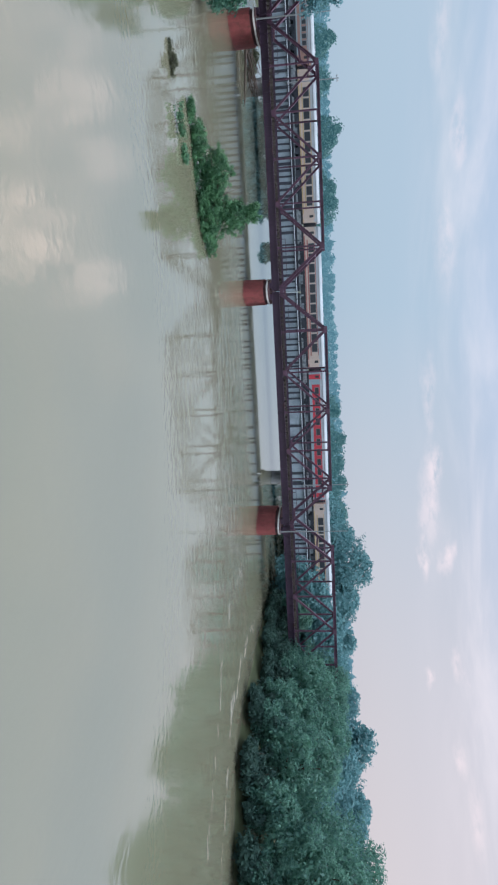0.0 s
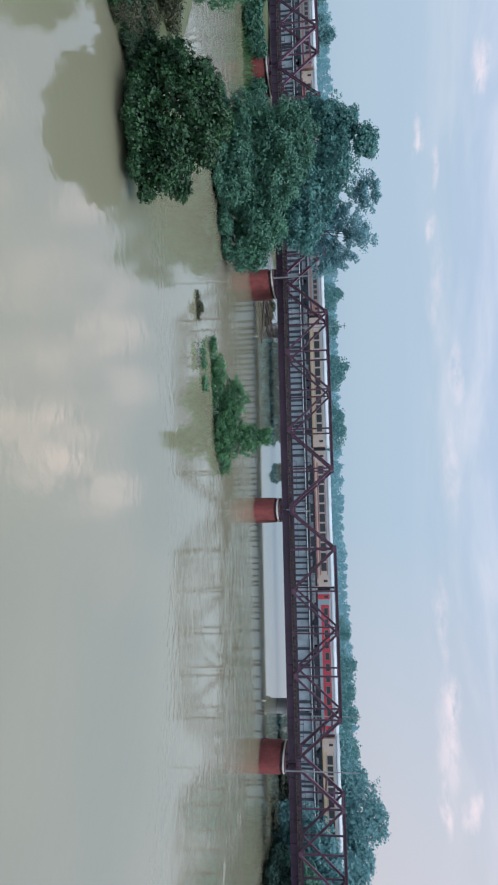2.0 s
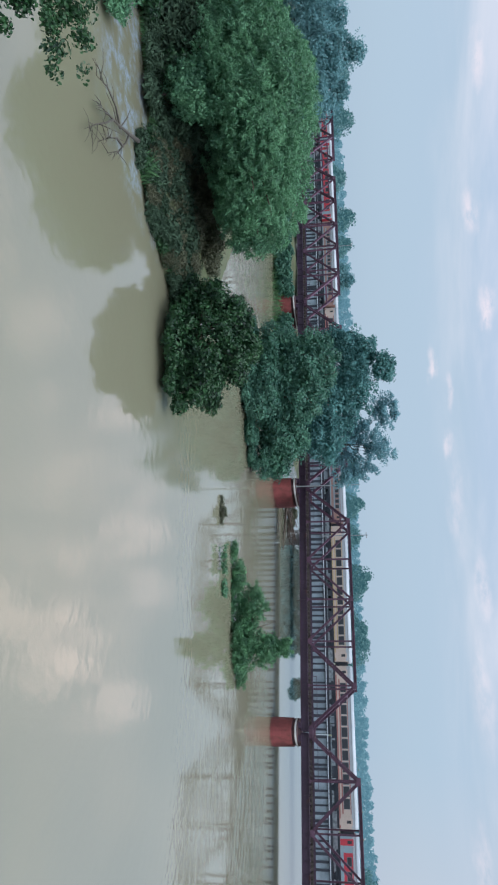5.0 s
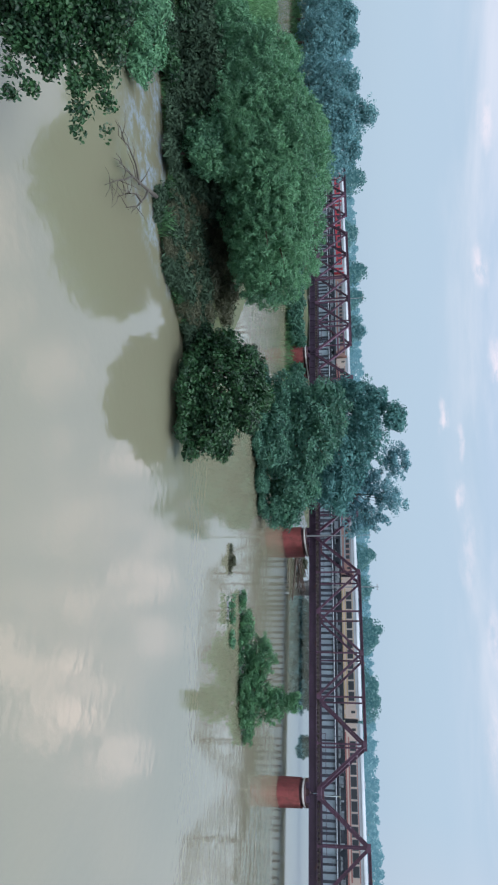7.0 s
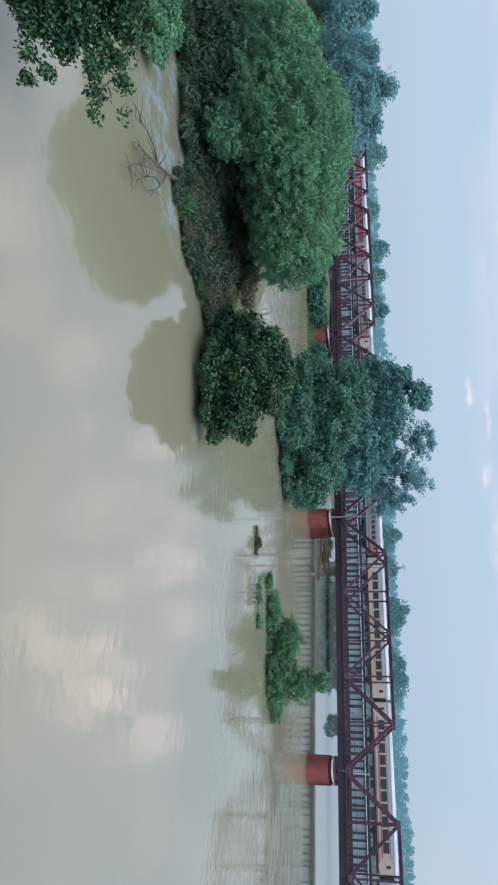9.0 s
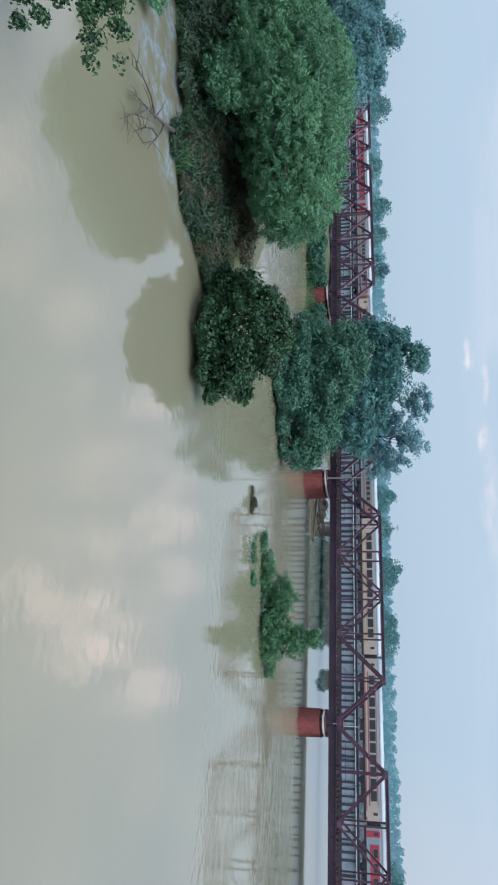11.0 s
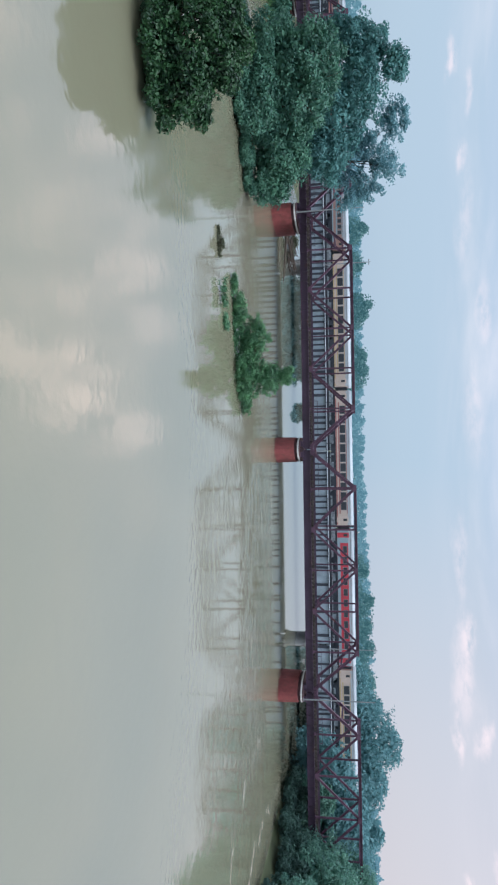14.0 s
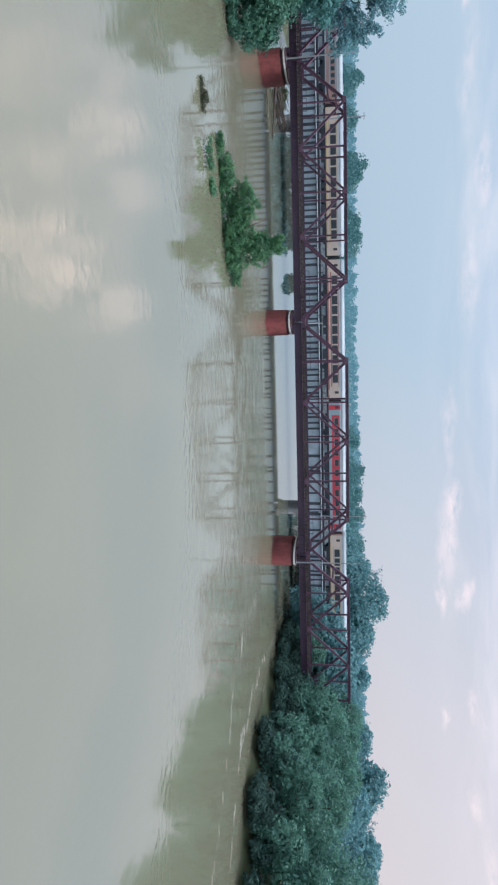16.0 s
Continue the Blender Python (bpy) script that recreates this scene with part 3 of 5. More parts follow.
def clump_points(rng, blobs, clumps, per, clump_r, shell=0.55, flat=0.75, core=0.0, core_leaf=1.0):
    """Leaf places: clumps spread in the outer part of ellipsoid blobs (centre, radii), leaves round each clump, and a sparse inner mass."""
    vols = np.array([r[0] * r[1] * r[2] for _, r in blobs]) ** 0.67
    pick = rng.choice(len(blobs), clumps, p=vols / vols.sum())
    cs, ps, ns, ss = [], [], [], []
    for b in pick:
        c, r = np.array(blobs[b][0], float), np.array(blobs[b][1], float)
        d = rng.normal(0, 1, 3)
        d /= np.linalg.norm(d)
        rad = rng.uniform(shell, 1.0)
        rr = clump_r * rng.uniform(0.6, 1.35)
        centre = c + d * np.maximum(r - rr * 0.6, 0.2) * rad
        q = rng.normal(0, 1, (per, 3))
        q /= np.linalg.norm(q, axis=1, keepdims=True)
        ps.append(centre + q * rr * np.array([1, 1, flat]) * rng.uniform(0.5, 1.08, (per, 1)))
        ns.append(q * 0.6 + d * 0.3 + np.array([0, 0, 0.5]))
        ss.append(np.ones(per))
        cs.append(centre)
    if core:
        for c, r in blobs:
            r = np.array(r, float)
            k = int(core * 4 * (r[0] * r[1] + r[0] * r[2] + r[1] * r[2]) / core_leaf ** 2)
            d = rng.normal(0, 1, (k, 3))
            d /= np.linalg.norm(d, axis=1, keepdims=True)
            ps.append(np.array(c) + d * r * rng.uniform(0.45, 0.72, (k, 1)))
            ns.append(d)
            ss.append(np.full(k, core_leaf))
    return np.array(cs), np.concatenate(ps), np.concatenate(ns), np.concatenate(ss)


def tree(name, label, at, blobs, seed, mat, clumps=90, per=90, clump_r=0.9, leaf=(0.28, 0.14), trunk_r=0.3, fork=0.3,
         limbs=10, droop=0.3, shell=0.5, category="tree", lowest=0.05, lean=(0, 0), group="", core=1.2, big=1.6, broad=False):
    """A tree: a tapered trunk, limbs that reach into the crown, and a crown of single leaves in clumps. Blobs are relative to its foot."""
    rng = np.random.default_rng(seed)
    root = empty(name, at)
    tagged(root, label, category, group)
    cs, ps, ns, ss = clump_points(rng, blobs, clumps, per, clump_r, shell, 0.75, core, big * (leaf[0] * leaf[1]) ** 0.5)
    keep = ps[:, 2] > lowest
    ps, ns, ss = ps[keep], ns[keep], np.where(ss[keep] == 1, 1.0, big)
    shared("crown", leaf_cloud("crown", ps, ns, leaf[0], leaf[1], mat, rng, droop, scale=ss, broad=broad), root)
    top = max(c[2] + r[2] for c, r in blobs)
    mid = np.average([b[0] for b in blobs], axis=0)
    bm = bmesh.new()
    knee = Vector((mid[0] * fork + lean[0], mid[1] * fork + lean[1], top * fork))
    tube(bm, [(0, 0, -0.6), tuple(knee * 0.5 + Vector((0.06, 0, 0))), tuple(knee), (mid[0] * 0.8, mid[1] * 0.8, top * 0.72)],
         [trunk_r * 1.25, trunk_r, trunk_r * 0.8, trunk_r * 0.2])
    part("trunk", bm, M_BARK, root, smooth=True)
    for c in cs[rng.choice(len(cs), min(limbs, len(cs)), replace=False)]:
        bm = bmesh.new()
        s = knee * rng.uniform(0.75, 1.15)
        e = Vector(c)
        h = s.lerp(e, 0.5) + Vector((rng.uniform(-.3, .3), rng.uniform(-.3, .3), 0.12 * (e - s).length))
        tube(bm, [tuple(s), tuple(h), tuple(e)], [trunk_r * 0.42, trunk_r * 0.24, trunk_r * 0.06], 5)
        part("limb", bm, M_BARK, root, smooth=True)
    return root


# ---------------- water and ground ----------------
SPAN = 32.75          # from pier to pier
PANEL = SPAN / 6


def bank(x, y):
    """Metres inland from the waterline (negative: in the river)."""
    right = x - np.interp(y, [-200, -60, -35, -29, -22, 4, 33, 150], [124, 83, 58.2, 49.2, 46.8, 47.4, 52.5, 62])
    far = (y - 165 + 6 * np.sin(x * 0.03)) * 0.8
    front = np.interp(x, [-300, -118, -60, -42, -36, -33, -30.5, -28.6, -26.8, -25.9, -25.2, -18], [-128, -104, -79, -68.6, -65.4, -62.9, -62.6, -63.4, -61.2, -58.6, -55.6, -55.0])
    rear = np.interp(x, [-300, -118, -96, -60, -47, -40, -30, -23, -18], [-34, -30, -30, -33, -35.5, -39.5, -46, -52, -54])
    spit = np.minimum(np.minimum(y - front, rear - y), (-18.0 - x))
    left = np.minimum(-50 - x, y - np.interp(x, [-300, -155, -100, -60, -50], [-15, -8, -5.5, -3.8, -2.0]))
    isle = 5.5 - np.hypot((x + 36) * 0.75, (y + 22) * 0.9)
    near = 5.0 - np.hypot(x + 24.5, y + 83.5)
    return np.maximum.reduce([right, far, spit, left, isle, near])


def land_height(x, y):
    d = bank(x, y)
    wave = 0.18 * np.sin(x * 0.31 + 1.3 * np.sin(y * 0.17)) + 0.14 * np.sin(y * 0.43 + x * 0.09)
    return np.where(d > 0, np.minimum(d * 0.28, 1.1) + wave * np.clip(d * 0.3, 0, 1), np.maximum(d * 0.35, -2.2)) + 0.02


def grid_lines(lo, hi, near_lo, near_hi, fine, coarse):
    a = [near_lo]
    while a[-1] < near_hi:
        a.append(a[-1] + fine)
    left, right, step = [near_lo], [a[-1]], fine
    while left[-1] > lo or right[-1] < hi:
        step = min(step * 1.35, coarse)
        left.append(left[-1] - step)
        right.append(right[-1] + step)
    return np.array(left[:0:-1] + a + right[1:])


xs, ys = grid_lines(-2400, 2400, -130, 90, 1.3, 240), grid_lines(-700, 2600, -112, 40, 1.3, 240)
gx, gy = np.meshgrid(xs, ys, indexing="ij")
gz = land_height(gx, gy)
nx, ny = gx.shape
ii = (np.arange(nx - 1)[:, None] * ny + np.arange(ny - 1)[None, :]).ravel()
ground_mesh = bpy.data.meshes.new("ground")
ground_mesh.from_pydata(np.stack([gx, gy, gz], 2).reshape(-1, 3).tolist(), [], np.stack([ii, ii + ny, ii + ny + 1, ii + 1], 1).tolist())
ground_mesh.materials.append(M_GROUND)
for f in ground_mesh.polygons:
    f.use_smooth = True
tagged(new("ground", ground_mesh), "green and brown earth river banks and river bed", "ground", kind="structure")
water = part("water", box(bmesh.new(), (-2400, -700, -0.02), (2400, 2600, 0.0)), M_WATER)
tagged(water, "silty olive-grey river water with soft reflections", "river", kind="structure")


# ---------------- the old truss bridge ----------------
Z_LOW, Z_PLATE, Z_TOP, FAR_SIDE = 3.70, 4.66, 10.62, 5.3


def gusset(x, y, z, s):
    return box(bmesh.new(), (x - s, y - 0.2, z - s * 0.7), (x + s, y + 0.2, z + s * 0.7))


def truss_span():
    """One through-truss span along x from 0 to SPAN; the near truss stands on y = 0."""
    root = empty("truss_span")
    tagged(root, "maroon painted steel through-truss railway bridge span", "bridge span", "spans of the old bridge")
    e0, e1 = 0.35, SPAN - 0.35
    nodes = [max(e0, min(e1, i * PANEL)) for i in range(7)]
    zc, zt = Z_PLATE + 0.05, Z_TOP
    for y in (0.0, FAR_SIDE):
        bm = box(bmesh.new(), (e0 - 0.25, y - 0.05, Z_LOW), (e1 + 0.25, y + 0.05, Z_PLATE))
        box(bm, (e0 - 0.25, y - 0.24, Z_LOW), (e1 + 0.25, y - 0.052, Z_LOW + 0.07))
        box(bm, (e0 - 0.25, y - 0.24, Z_PLATE - 0.07), (e1 + 0.25, y - 0.052, Z_PLATE))
        plate = part("bottom_chord", bm, M_STEEL_DARK, root, "deep dark maroon riveted plate girder")
        rib = bmesh.new()
        box(rib, (-0.04, -0.16, Z_LOW + 0.075), (0.04, -0.054, Z_PLATE - 0.075))
        first = part("stiffener", rib, M_STEEL_DARK, plate)
        first.location = (nodes[0], y, 0)
        for i in range(1, 25):
            shared("stiffener", first.data, plate, pose(nodes[0] + i * (e1 - e0) / 24, y, 0))
        part("top_chord", member((PANEL, y, zt), (SPAN - PANEL, y, zt), 0.36, 0.36), M_STEEL, root)
        part("end_post", member((e0, y, zc), (PANEL, y, zt), 0.36, 0.34), M_STEEL, root)
        part("end_post", member((e1, y, zc), (SPAN - PANEL, y, zt), 0.36, 0.34), M_STEEL, root)
        for i in range(1, 6):
            part("vertical", member((nodes[i], y, Z_PLATE), (nodes[i], y, zt - 0.21), 0.20, 0.22), M_STEEL, root)
        for i in range(1, 5):
            a = (nodes[i], y, zt if i % 2 else zc)
            b = (nodes[i + 1], y, zc if i % 2 else zt)
            part("diagonal", member(a, b, 0.27, 0.24), M_STEEL, root)
        for i in range(7):
            part("gusset_plate", gusset(nodes[i], y - 0.02, zc + 0.25 if i not in (1, 3, 5) else zc, 0.34 if i not in (1, 3, 5) else 0.18), M_STEEL, root)
            if i in (1, 3, 5):
                part("gusset_plate", gusset(nodes[i], y - 0.02, zt - 0.08, 0.36), M_STEEL, root)
    # cross members and bracing
    for i in range(7):
        part("cross_girder", box(bmesh.new(), (nodes[i] - 0.15, 0.06, Z_LOW + 0.1), (nodes[i] + 0.15, FAR_SIDE - 0.06, Z_LOW + 0.75)), M_STEEL_DARK, root)
        if 1 <= i <= 5:
            part("top_strut", box(bmesh.new(), (nodes[i] - 0.12, 0.21, zt - 0.3), (nodes[i] + 0.12, FAR_SIDE - 0.21, zt + 0.05)), M_STEEL, root)
        if 1 <= i <= 4:
            for p, q in ((0.2, FAR_SIDE - 0.2), (FAR_SIDE - 0.2, 0.2)):
                part("lateral_brace", bar(bmesh.new(), (nodes[i], p, zt - 0.12), (nodes[i + 1], q, zt - 0.12), 0.1, 0.1, (0, 0, 1)), M_STEEL, root)
    for x0, x1 in ((e0, PANEL), (e1, SPAN - PANEL)):
        for k in (0.62, 0.8):
            x, z = x0 + (x1 - x0) * k, zc + (zt - zc) * k
            part("portal_strut", box(bmesh.new(), (x - 0.1, 0.19, z - 0.12), (x + 0.1, FAR_SIDE - 0.19, z + 0.12)), M_STEEL, root)
    # open deck
    for y in (1.6, FAR_SIDE - 1.6):
        part("stringer", box(bmesh.new(), (e0, y - 0.1, Z_LOW + 0.75), (e1, y + 0.1, Z_PLATE - 0.06)), M_STEEL_DARK, root)
    sleeper = part("sleeper", box(bmesh.new(), (-0.11, -0.12, Z_PLATE - 0.056), (0.11, FAR_SIDE - 0.9, Z_PLATE + 0.26)), M_SLEEPER, root)
    sleeper.location = (e0 + 0.2, 0.45, 0)
    count = int((e1 - e0) / 0.56)
    for i in range(1, count):
        shared("sleeper", sleeper.data, root, pose(e0 + 0.2 + i * 0.56, 0.45, 0))
    for y in (1.75, FAR_SIDE - 1.75):
        part("rail", box(bmesh.new(), (e0, y - 0.04, Z_PLATE + 0.264), (e1, y + 0.04, Z_PLATE + 0.41)), M_STEEL_DARK, root)
    part("guard_timber", box(bmesh.new(), (e0, 0.36, Z_PLATE + 0.264), (e1, 0.48, Z_PLATE + 0.37)), M_SLEEPER, root)
    # handrails of the refuge beside each pier
    for s0, s1 in ((e0, e0 + 6.2), (e1 - 6.2, e1)):
        for z in (Z_PLATE + 0.62, Z_PLATE + 1.12):
            part("handrail", bar(bmesh.new(), (s0, -0.32, z), (s1, -0.32, z), 0.05, 0.05), M_STEEL_DARK, root)
        for i in range(5):
            x = s0 + 0.03 + (s1 - s0 - 0.06) * i / 4
            part("handrail_post", box(bmesh.new(), (x - 0.03, -0.35, Z_PLATE - 0.3), (x + 0.03, -0.256, Z_PLATE + 1.15)), M_STEEL_DARK, root)
    return root


def octagon(bm, rx, ry, z0, z1, taper=1.0, seg=20):
    """An upright drum with rounded cutwaters."""
    lo = [bm.verts.new((rx * math.cos(a) * taper, ry * math.sin(a) * taper, z0)) for a in (k * math.tau / seg for k in range(seg))]
    hi = [bm.verts.new((rx * math.cos(a), ry * math.sin(a), z1)) for a in (k * math.tau / seg for k in range(seg))]
    for k in range(seg):
        bm.faces.new((lo[k], lo[(k + 1) % seg], hi[(k + 1) % seg], hi[k]))
    bm.faces.new(lo[::-1])
    bm.faces.new(hi)
    return bm


def bridge_pier():
    root = empty("bridge_pier")
    tagged(root, "round red brick bridge pier with whitewashed band, in the river", "bridge pier", "piers of the old bridge")
    part("shaft", octagon(bmesh.new(), 1.72, 4.3, -2.6, 2.62, 1.06, 24), M_BRICK, root)
    part("neck", octagon(bmesh.new(), 1.50, 4.05, 2.62, 2.95, 1.0, 24), M_SOOT_BRICK, root, "darker stepped brick neck")
    part("cap", octagon(bmesh.new(), 1.66, 4.25, 2.95, 3.38, 1.0, 24), M_SOOT_BRICK, root, "dark weathered brick cap course")
    part("band", octagon(bmesh.new(), 1.69, 4.28, 3.02, 3.24, 1.0, 24), M_WHITE, root, "whitewashed band")
    for x in (-0.75, 0.75):
        for y in (-2.65, 2.65):
            part("bearing", box(bmesh.new(), (x - 0.35, y - 0.4, 3.384), (x + 0.35, y + 0.4, 3.716)), M_STEEL_DARK, root)
    return root


first_span = truss_span()
first_span.location = (-4 * SPAN, 0, 0)
for k in (-3, -2, -1, 0, 1):
    copy_thing(first_span, pose(k * SPAN, 0, 0))
first_pier = bridge_pier()
first_pier.location = (-3 * SPAN, FAR_SIDE / 2, 0)
for k in (-4, -2, -1, 0, 1, 2):
    copy_thing(first_pier, pose(k * SPAN, FAR_SIDE / 2, 0))


# ---------------- the newer bridge behind ----------------
NEW_Y, NEW_W, RAIL_Z = 23.0, 6.4, 6.15
COACH_Y = NEW_Y + NEW_W / 2


def girder_span(seed, sparse_from):
    rng = random.Random(seed)
    root = empty("girder_span")
    tagged(root, "pale silver-grey plate girder bridge span with dark ribs", "bridge span", "spans of the newer bridge")
    a, b = 0.12, SPAN - 0.12
    for y in (NEW_Y, NEW_Y + NEW_W - 0.2):
        bm = box(bmesh.new(), (a, y, 2.55), (b, y + 0.06, 5.70))
        box(bm, (a, y - 0.2, 2.45), (b, y + 0.26, 2.546))
        box(bm, (a, y - 0.2, 5.704), (b, y + 0.26, 5.82))
        web = part("girder", bm, M_GIRDER, root)
        if y == NEW_Y:
            x = a + 0.25
            while x < b - 0.2:
                w = rng.choice((0.26, 0.32, 0.38, 0.44))
                part("rib", box(bmesh.new(), (x - w / 2, y - 0.19, 2.55), (x + w / 2, y - 0.003, 5.70)), M_STIFFENER, web)
                x += rng.choice((1.9, 2.0, 2.9, 0.7)) if x > sparse_from else rng.choice((0.92, 1.0, 1.06, 1.0, 1.0, 0.62, 1.0, 1.0, 1.9))
            part("flange_edge", box(bmesh.new(), (a, y - 0.225, 5.716), (b, y - 0.203, 5.81)), M_STIFFENER, web)
    part("deck", box(bmesh.new(), (a, NEW_Y + 0.27, 5.024), (b, NEW_Y + NEW_W - 0.41, 5.20)), M_STIFFENER, root, "dark steel deck")
    part("ballast", box(bmesh.new(), (a, NEW_Y + 0.28, 5.204), (b, NEW_Y + NEW_W - 0.42, 5.86)), M_BALLAST, root, "pale mottled stone ballast")
    for y in (COACH_Y - 0.84, COACH_Y + 0.84):
        part("rail", box(bmesh.new(), (a, y - 0.04, 5.864), (b, y + 0.04, RAIL_Z)), M_UNDER, root)
    # added backing strip: its pale colour gives the light gaps under the coaches
    part("gap_backing", box(bmesh.new(), (a, NEW_Y + NEW_W + 0.36, 5.3), (b, NEW_Y + NEW_W + 0.48, 6.95)), M_BALLAST, root, "pale mottled backing strip added behind the train's underframe")
    for x in (1.2, SPAN * 0.25, SPAN * 0.5, SPAN * 0.75, SPAN - 1.2):
        part("cable_post", box(bmesh.new(), (x - 0.05, NEW_Y - 0.15, 5.824), (x + 0.05, NEW_Y - 0.05, 6.65)), M_STIFFENER, root)
    part("cable_rail", box(bmesh.new(), (a, NEW_Y - 0.14, 6.2), (b, NEW_Y - 0.06, 6.27)), M_STIFFENER, root)
    return root


def concrete_pier():
    root = empty("concrete_pier")
    tagged(root, "plain grey concrete pier of the newer bridge, standing in the river", "bridge pier", "piers of the newer bridge")
    bm = octagon(bmesh.new(), 0.95, 3.4, -2.6, 1.6, 1.02, 20)
    part("shaft", bm, M_CONCRETE, root)
    part("cap", octagon(bmesh.new(), 1.15, 3.7, 1.6, 2.0, 1.0, 20), M_CONCRETE, root)
    for x in (-0.5, 0.5):
        for y in (-2.9, 2.9):
            part("bearing", box(bmesh.new(), (x - 0.25, y - 0.3, 2.004), (x + 0.25, y + 0.3, 2.446)), M_STIFFENER, root)
    return root


for k in range(-5, 2):
    g = girder_span(40 + k, 18.0 - k * 24.0 if k >= 0 else SPAN)
    g.location = (k * SPAN - 0.2, 0, 0)
cp = concrete_pier()
cp.location = (SPAN - 0.2, NEW_Y + NEW_W / 2, 0)
for k in (-4, -3, -2, -1, 0, 2):
    copy_thing(cp, pose(k * SPAN - 0.2, NEW_Y + NEW_W / 2, 0))


# ---------------- the train ----------------
BODY_L, BODY_W, PITCH = 23.2, 3.2, 23.9
FLOOR_Z, EAVE_Z = RAIL_Z + 1.12, RAIL_Z + 3.32


def curved_roof(length, width, z, rise):
    bm = bmesh.new()
    ring = []
    for x in (-length / 2, length / 2):
        row = [bm.verts.new((x, -width / 2 * math.cos(math.pi * k / 12), z + rise * math.sin(math.pi * k / 12) ** 0.8)) for k in range(13)]
        ring.append(row)
    for k in range(12):
        bm.faces.new((ring[0][k], ring[1][k], ring[1][k + 1], ring[0][k + 1]))
    bm.faces.new(ring[0])
    bm.faces.new(ring[1][::-1])
    bm.faces.new((ring[0][0], ring[0][12], ring[1][12], ring[1][0]))
    return bm


def bogie(parent, x):
    """A frame with two axles."""
    bm = box(bmesh.new(), (x - 1.9, -1.25, RAIL_Z + 0.42), (x + 1.9, -1.05, RAIL_Z + 0.72))
    box(bm, (x - 1.9, 1.05, RAIL_Z + 0.42), (x + 1.9, 1.25, RAIL_Z + 0.72))
    box(bm, (x - 0.3, -1.05, RAIL_Z + 0.5), (x + 0.3, 1.05, RAIL_Z + 1.0))
    b = part("bogie", bm, M_UNDER, parent)
    for dx in (-1.28, 1.28):
        w = bmesh.new()
        for y in (-0.9, 0.78):
            tube(w, [(x + dx, y, RAIL_Z + 0.46), (x + dx, y + 0.12, RAIL_Z + 0.46)], [0.455, 0.455], 16)
        tube(w, [(x + dx, -0.78, RAIL_Z + 0.46), (x + dx, 0.78, RAIL_Z + 0.46)], [0.09, 0.09], 8)
        part("wheelset", w, M_UNDER, b)


def coach(label, paint, band, windows, seed, sill=0.95, tall=0.72, wide=1.25):
    rng = random.Random(seed)
    root = empty("train_coach")
    tagged(root, label, "train coach", "coaches of the train")
    h = BODY_W / 2
    body = part("body", box(bmesh.new(), (-BODY_L / 2, -h, FLOOR_Z), (BODY_L / 2, h, EAVE_Z)), paint, root)
    part("skirt_band", box(bmesh.new(), (-BODY_L / 2 + 0.1, -h - 0.012, FLOOR_Z + 0.02), (BODY_L / 2 - 0.1, -h - 0.002, FLOOR_Z + (0.5 if paint is M_RED else 0.22))), band, body)
    if paint is M_RED:
        for s in (-1, 1):
            x0, x1 = sorted((s * (BODY_L / 2 - 2.3), s * (BODY_L / 2 - 0.05)))
            part("end_panel", box(bmesh.new(), (x0, -h - 0.011, FLOOR_Z + 0.52), (x1, -h - 0.002, EAVE_Z - 0.36)), M_GREYBAND, body)
    else:
        for z0, z1 in ((sill - 0.30, sill - 0.10), (sill + tall + 0.10, sill + tall + 0.24)):
            part("stripe", box(bmesh.new(), (-BODY_L / 2 + 2.0, -h - 0.010, FLOOR_Z + z0), (BODY_L / 2 - 2.0, -h - 0.002, FLOOR_Z + z1)), band, body)
    part("cantrail_band", box(bmesh.new(), (-BODY_L / 2 + 0.05, -h - 0.012, EAVE_Z - 0.34), (BODY_L / 2 - 0.05, -h - 0.002, EAVE_Z - 0.01)), M_ROOF, body)
    part("roof", curved_roof(BODY_L, BODY_W, EAVE_Z + 0.002, 0.62), M_ROOF, root, smooth=True)
    for i in range(4):
        x = -9 + 6 * i
        part("roof_vent", box(bmesh.new(), (x - 0.5, -0.4, EAVE_Z + 0.56), (x + 0.5, 0.4, EAVE_Z + 0.74)), M_ROOF, root)
    room = BODY_L - 5.0
    for i in range(windows):
        x = -room / 2 + room * (i + 0.5) / windows
        w = min(wide, room / windows * 0.80) / 2
        frame_ = bmesh.new()
        z0, z1 = FLOOR_Z + sill, FLOOR_Z + sill + tall
        for lo, hi in (((x - w - 0.06, z0 - 0.06), (x + w + 0.06, z0)), ((x - w - 0.06, z1), (x + w + 0.06, z1 + 0.06)),
                       ((x - w - 0.06, z0), (x - w, z1)), ((x + w, z0), (x + w + 0.06, z1))):
            box(frame_, (lo[0], -h - 0.035, lo[1]), (hi[0], -h - 0.013, hi[1]))
        win = part("window", frame_, M_UNDER_GREY, body)
        part("pane", box(bmesh.new(), (x - w, -h - 0.022, z0), (x + w, -h - 0.014, z1)), M_PANE, win)
    for s in (-1, 1):
        x = s * (BODY_L / 2 - 0.95)
        door = part("door", box(bmesh.new(), (x - 0.42, -h - 0.03, FLOOR_Z + 0.06), (x + 0.42, -h - 0.003, FLOOR_Z + 2.0)), paint, root)
        part("pane", box(bmesh.new(), (x - 0.2, -h - 0.04, FLOOR_Z + 1.1), (x + 0.2, -h - 0.032, FLOOR_Z + 1.75)), M_PANE, door)
        e0, e1 = sorted((s * (BODY_L / 2 + 0.003), s * (PITCH / 2 - 0.02)))
        part("gangway", box(bmesh.new(), (e0, -0.75, FLOOR_Z + 0.05), (e1, 0.75, FLOOR_Z + 2.1)), M_UNDER, root)
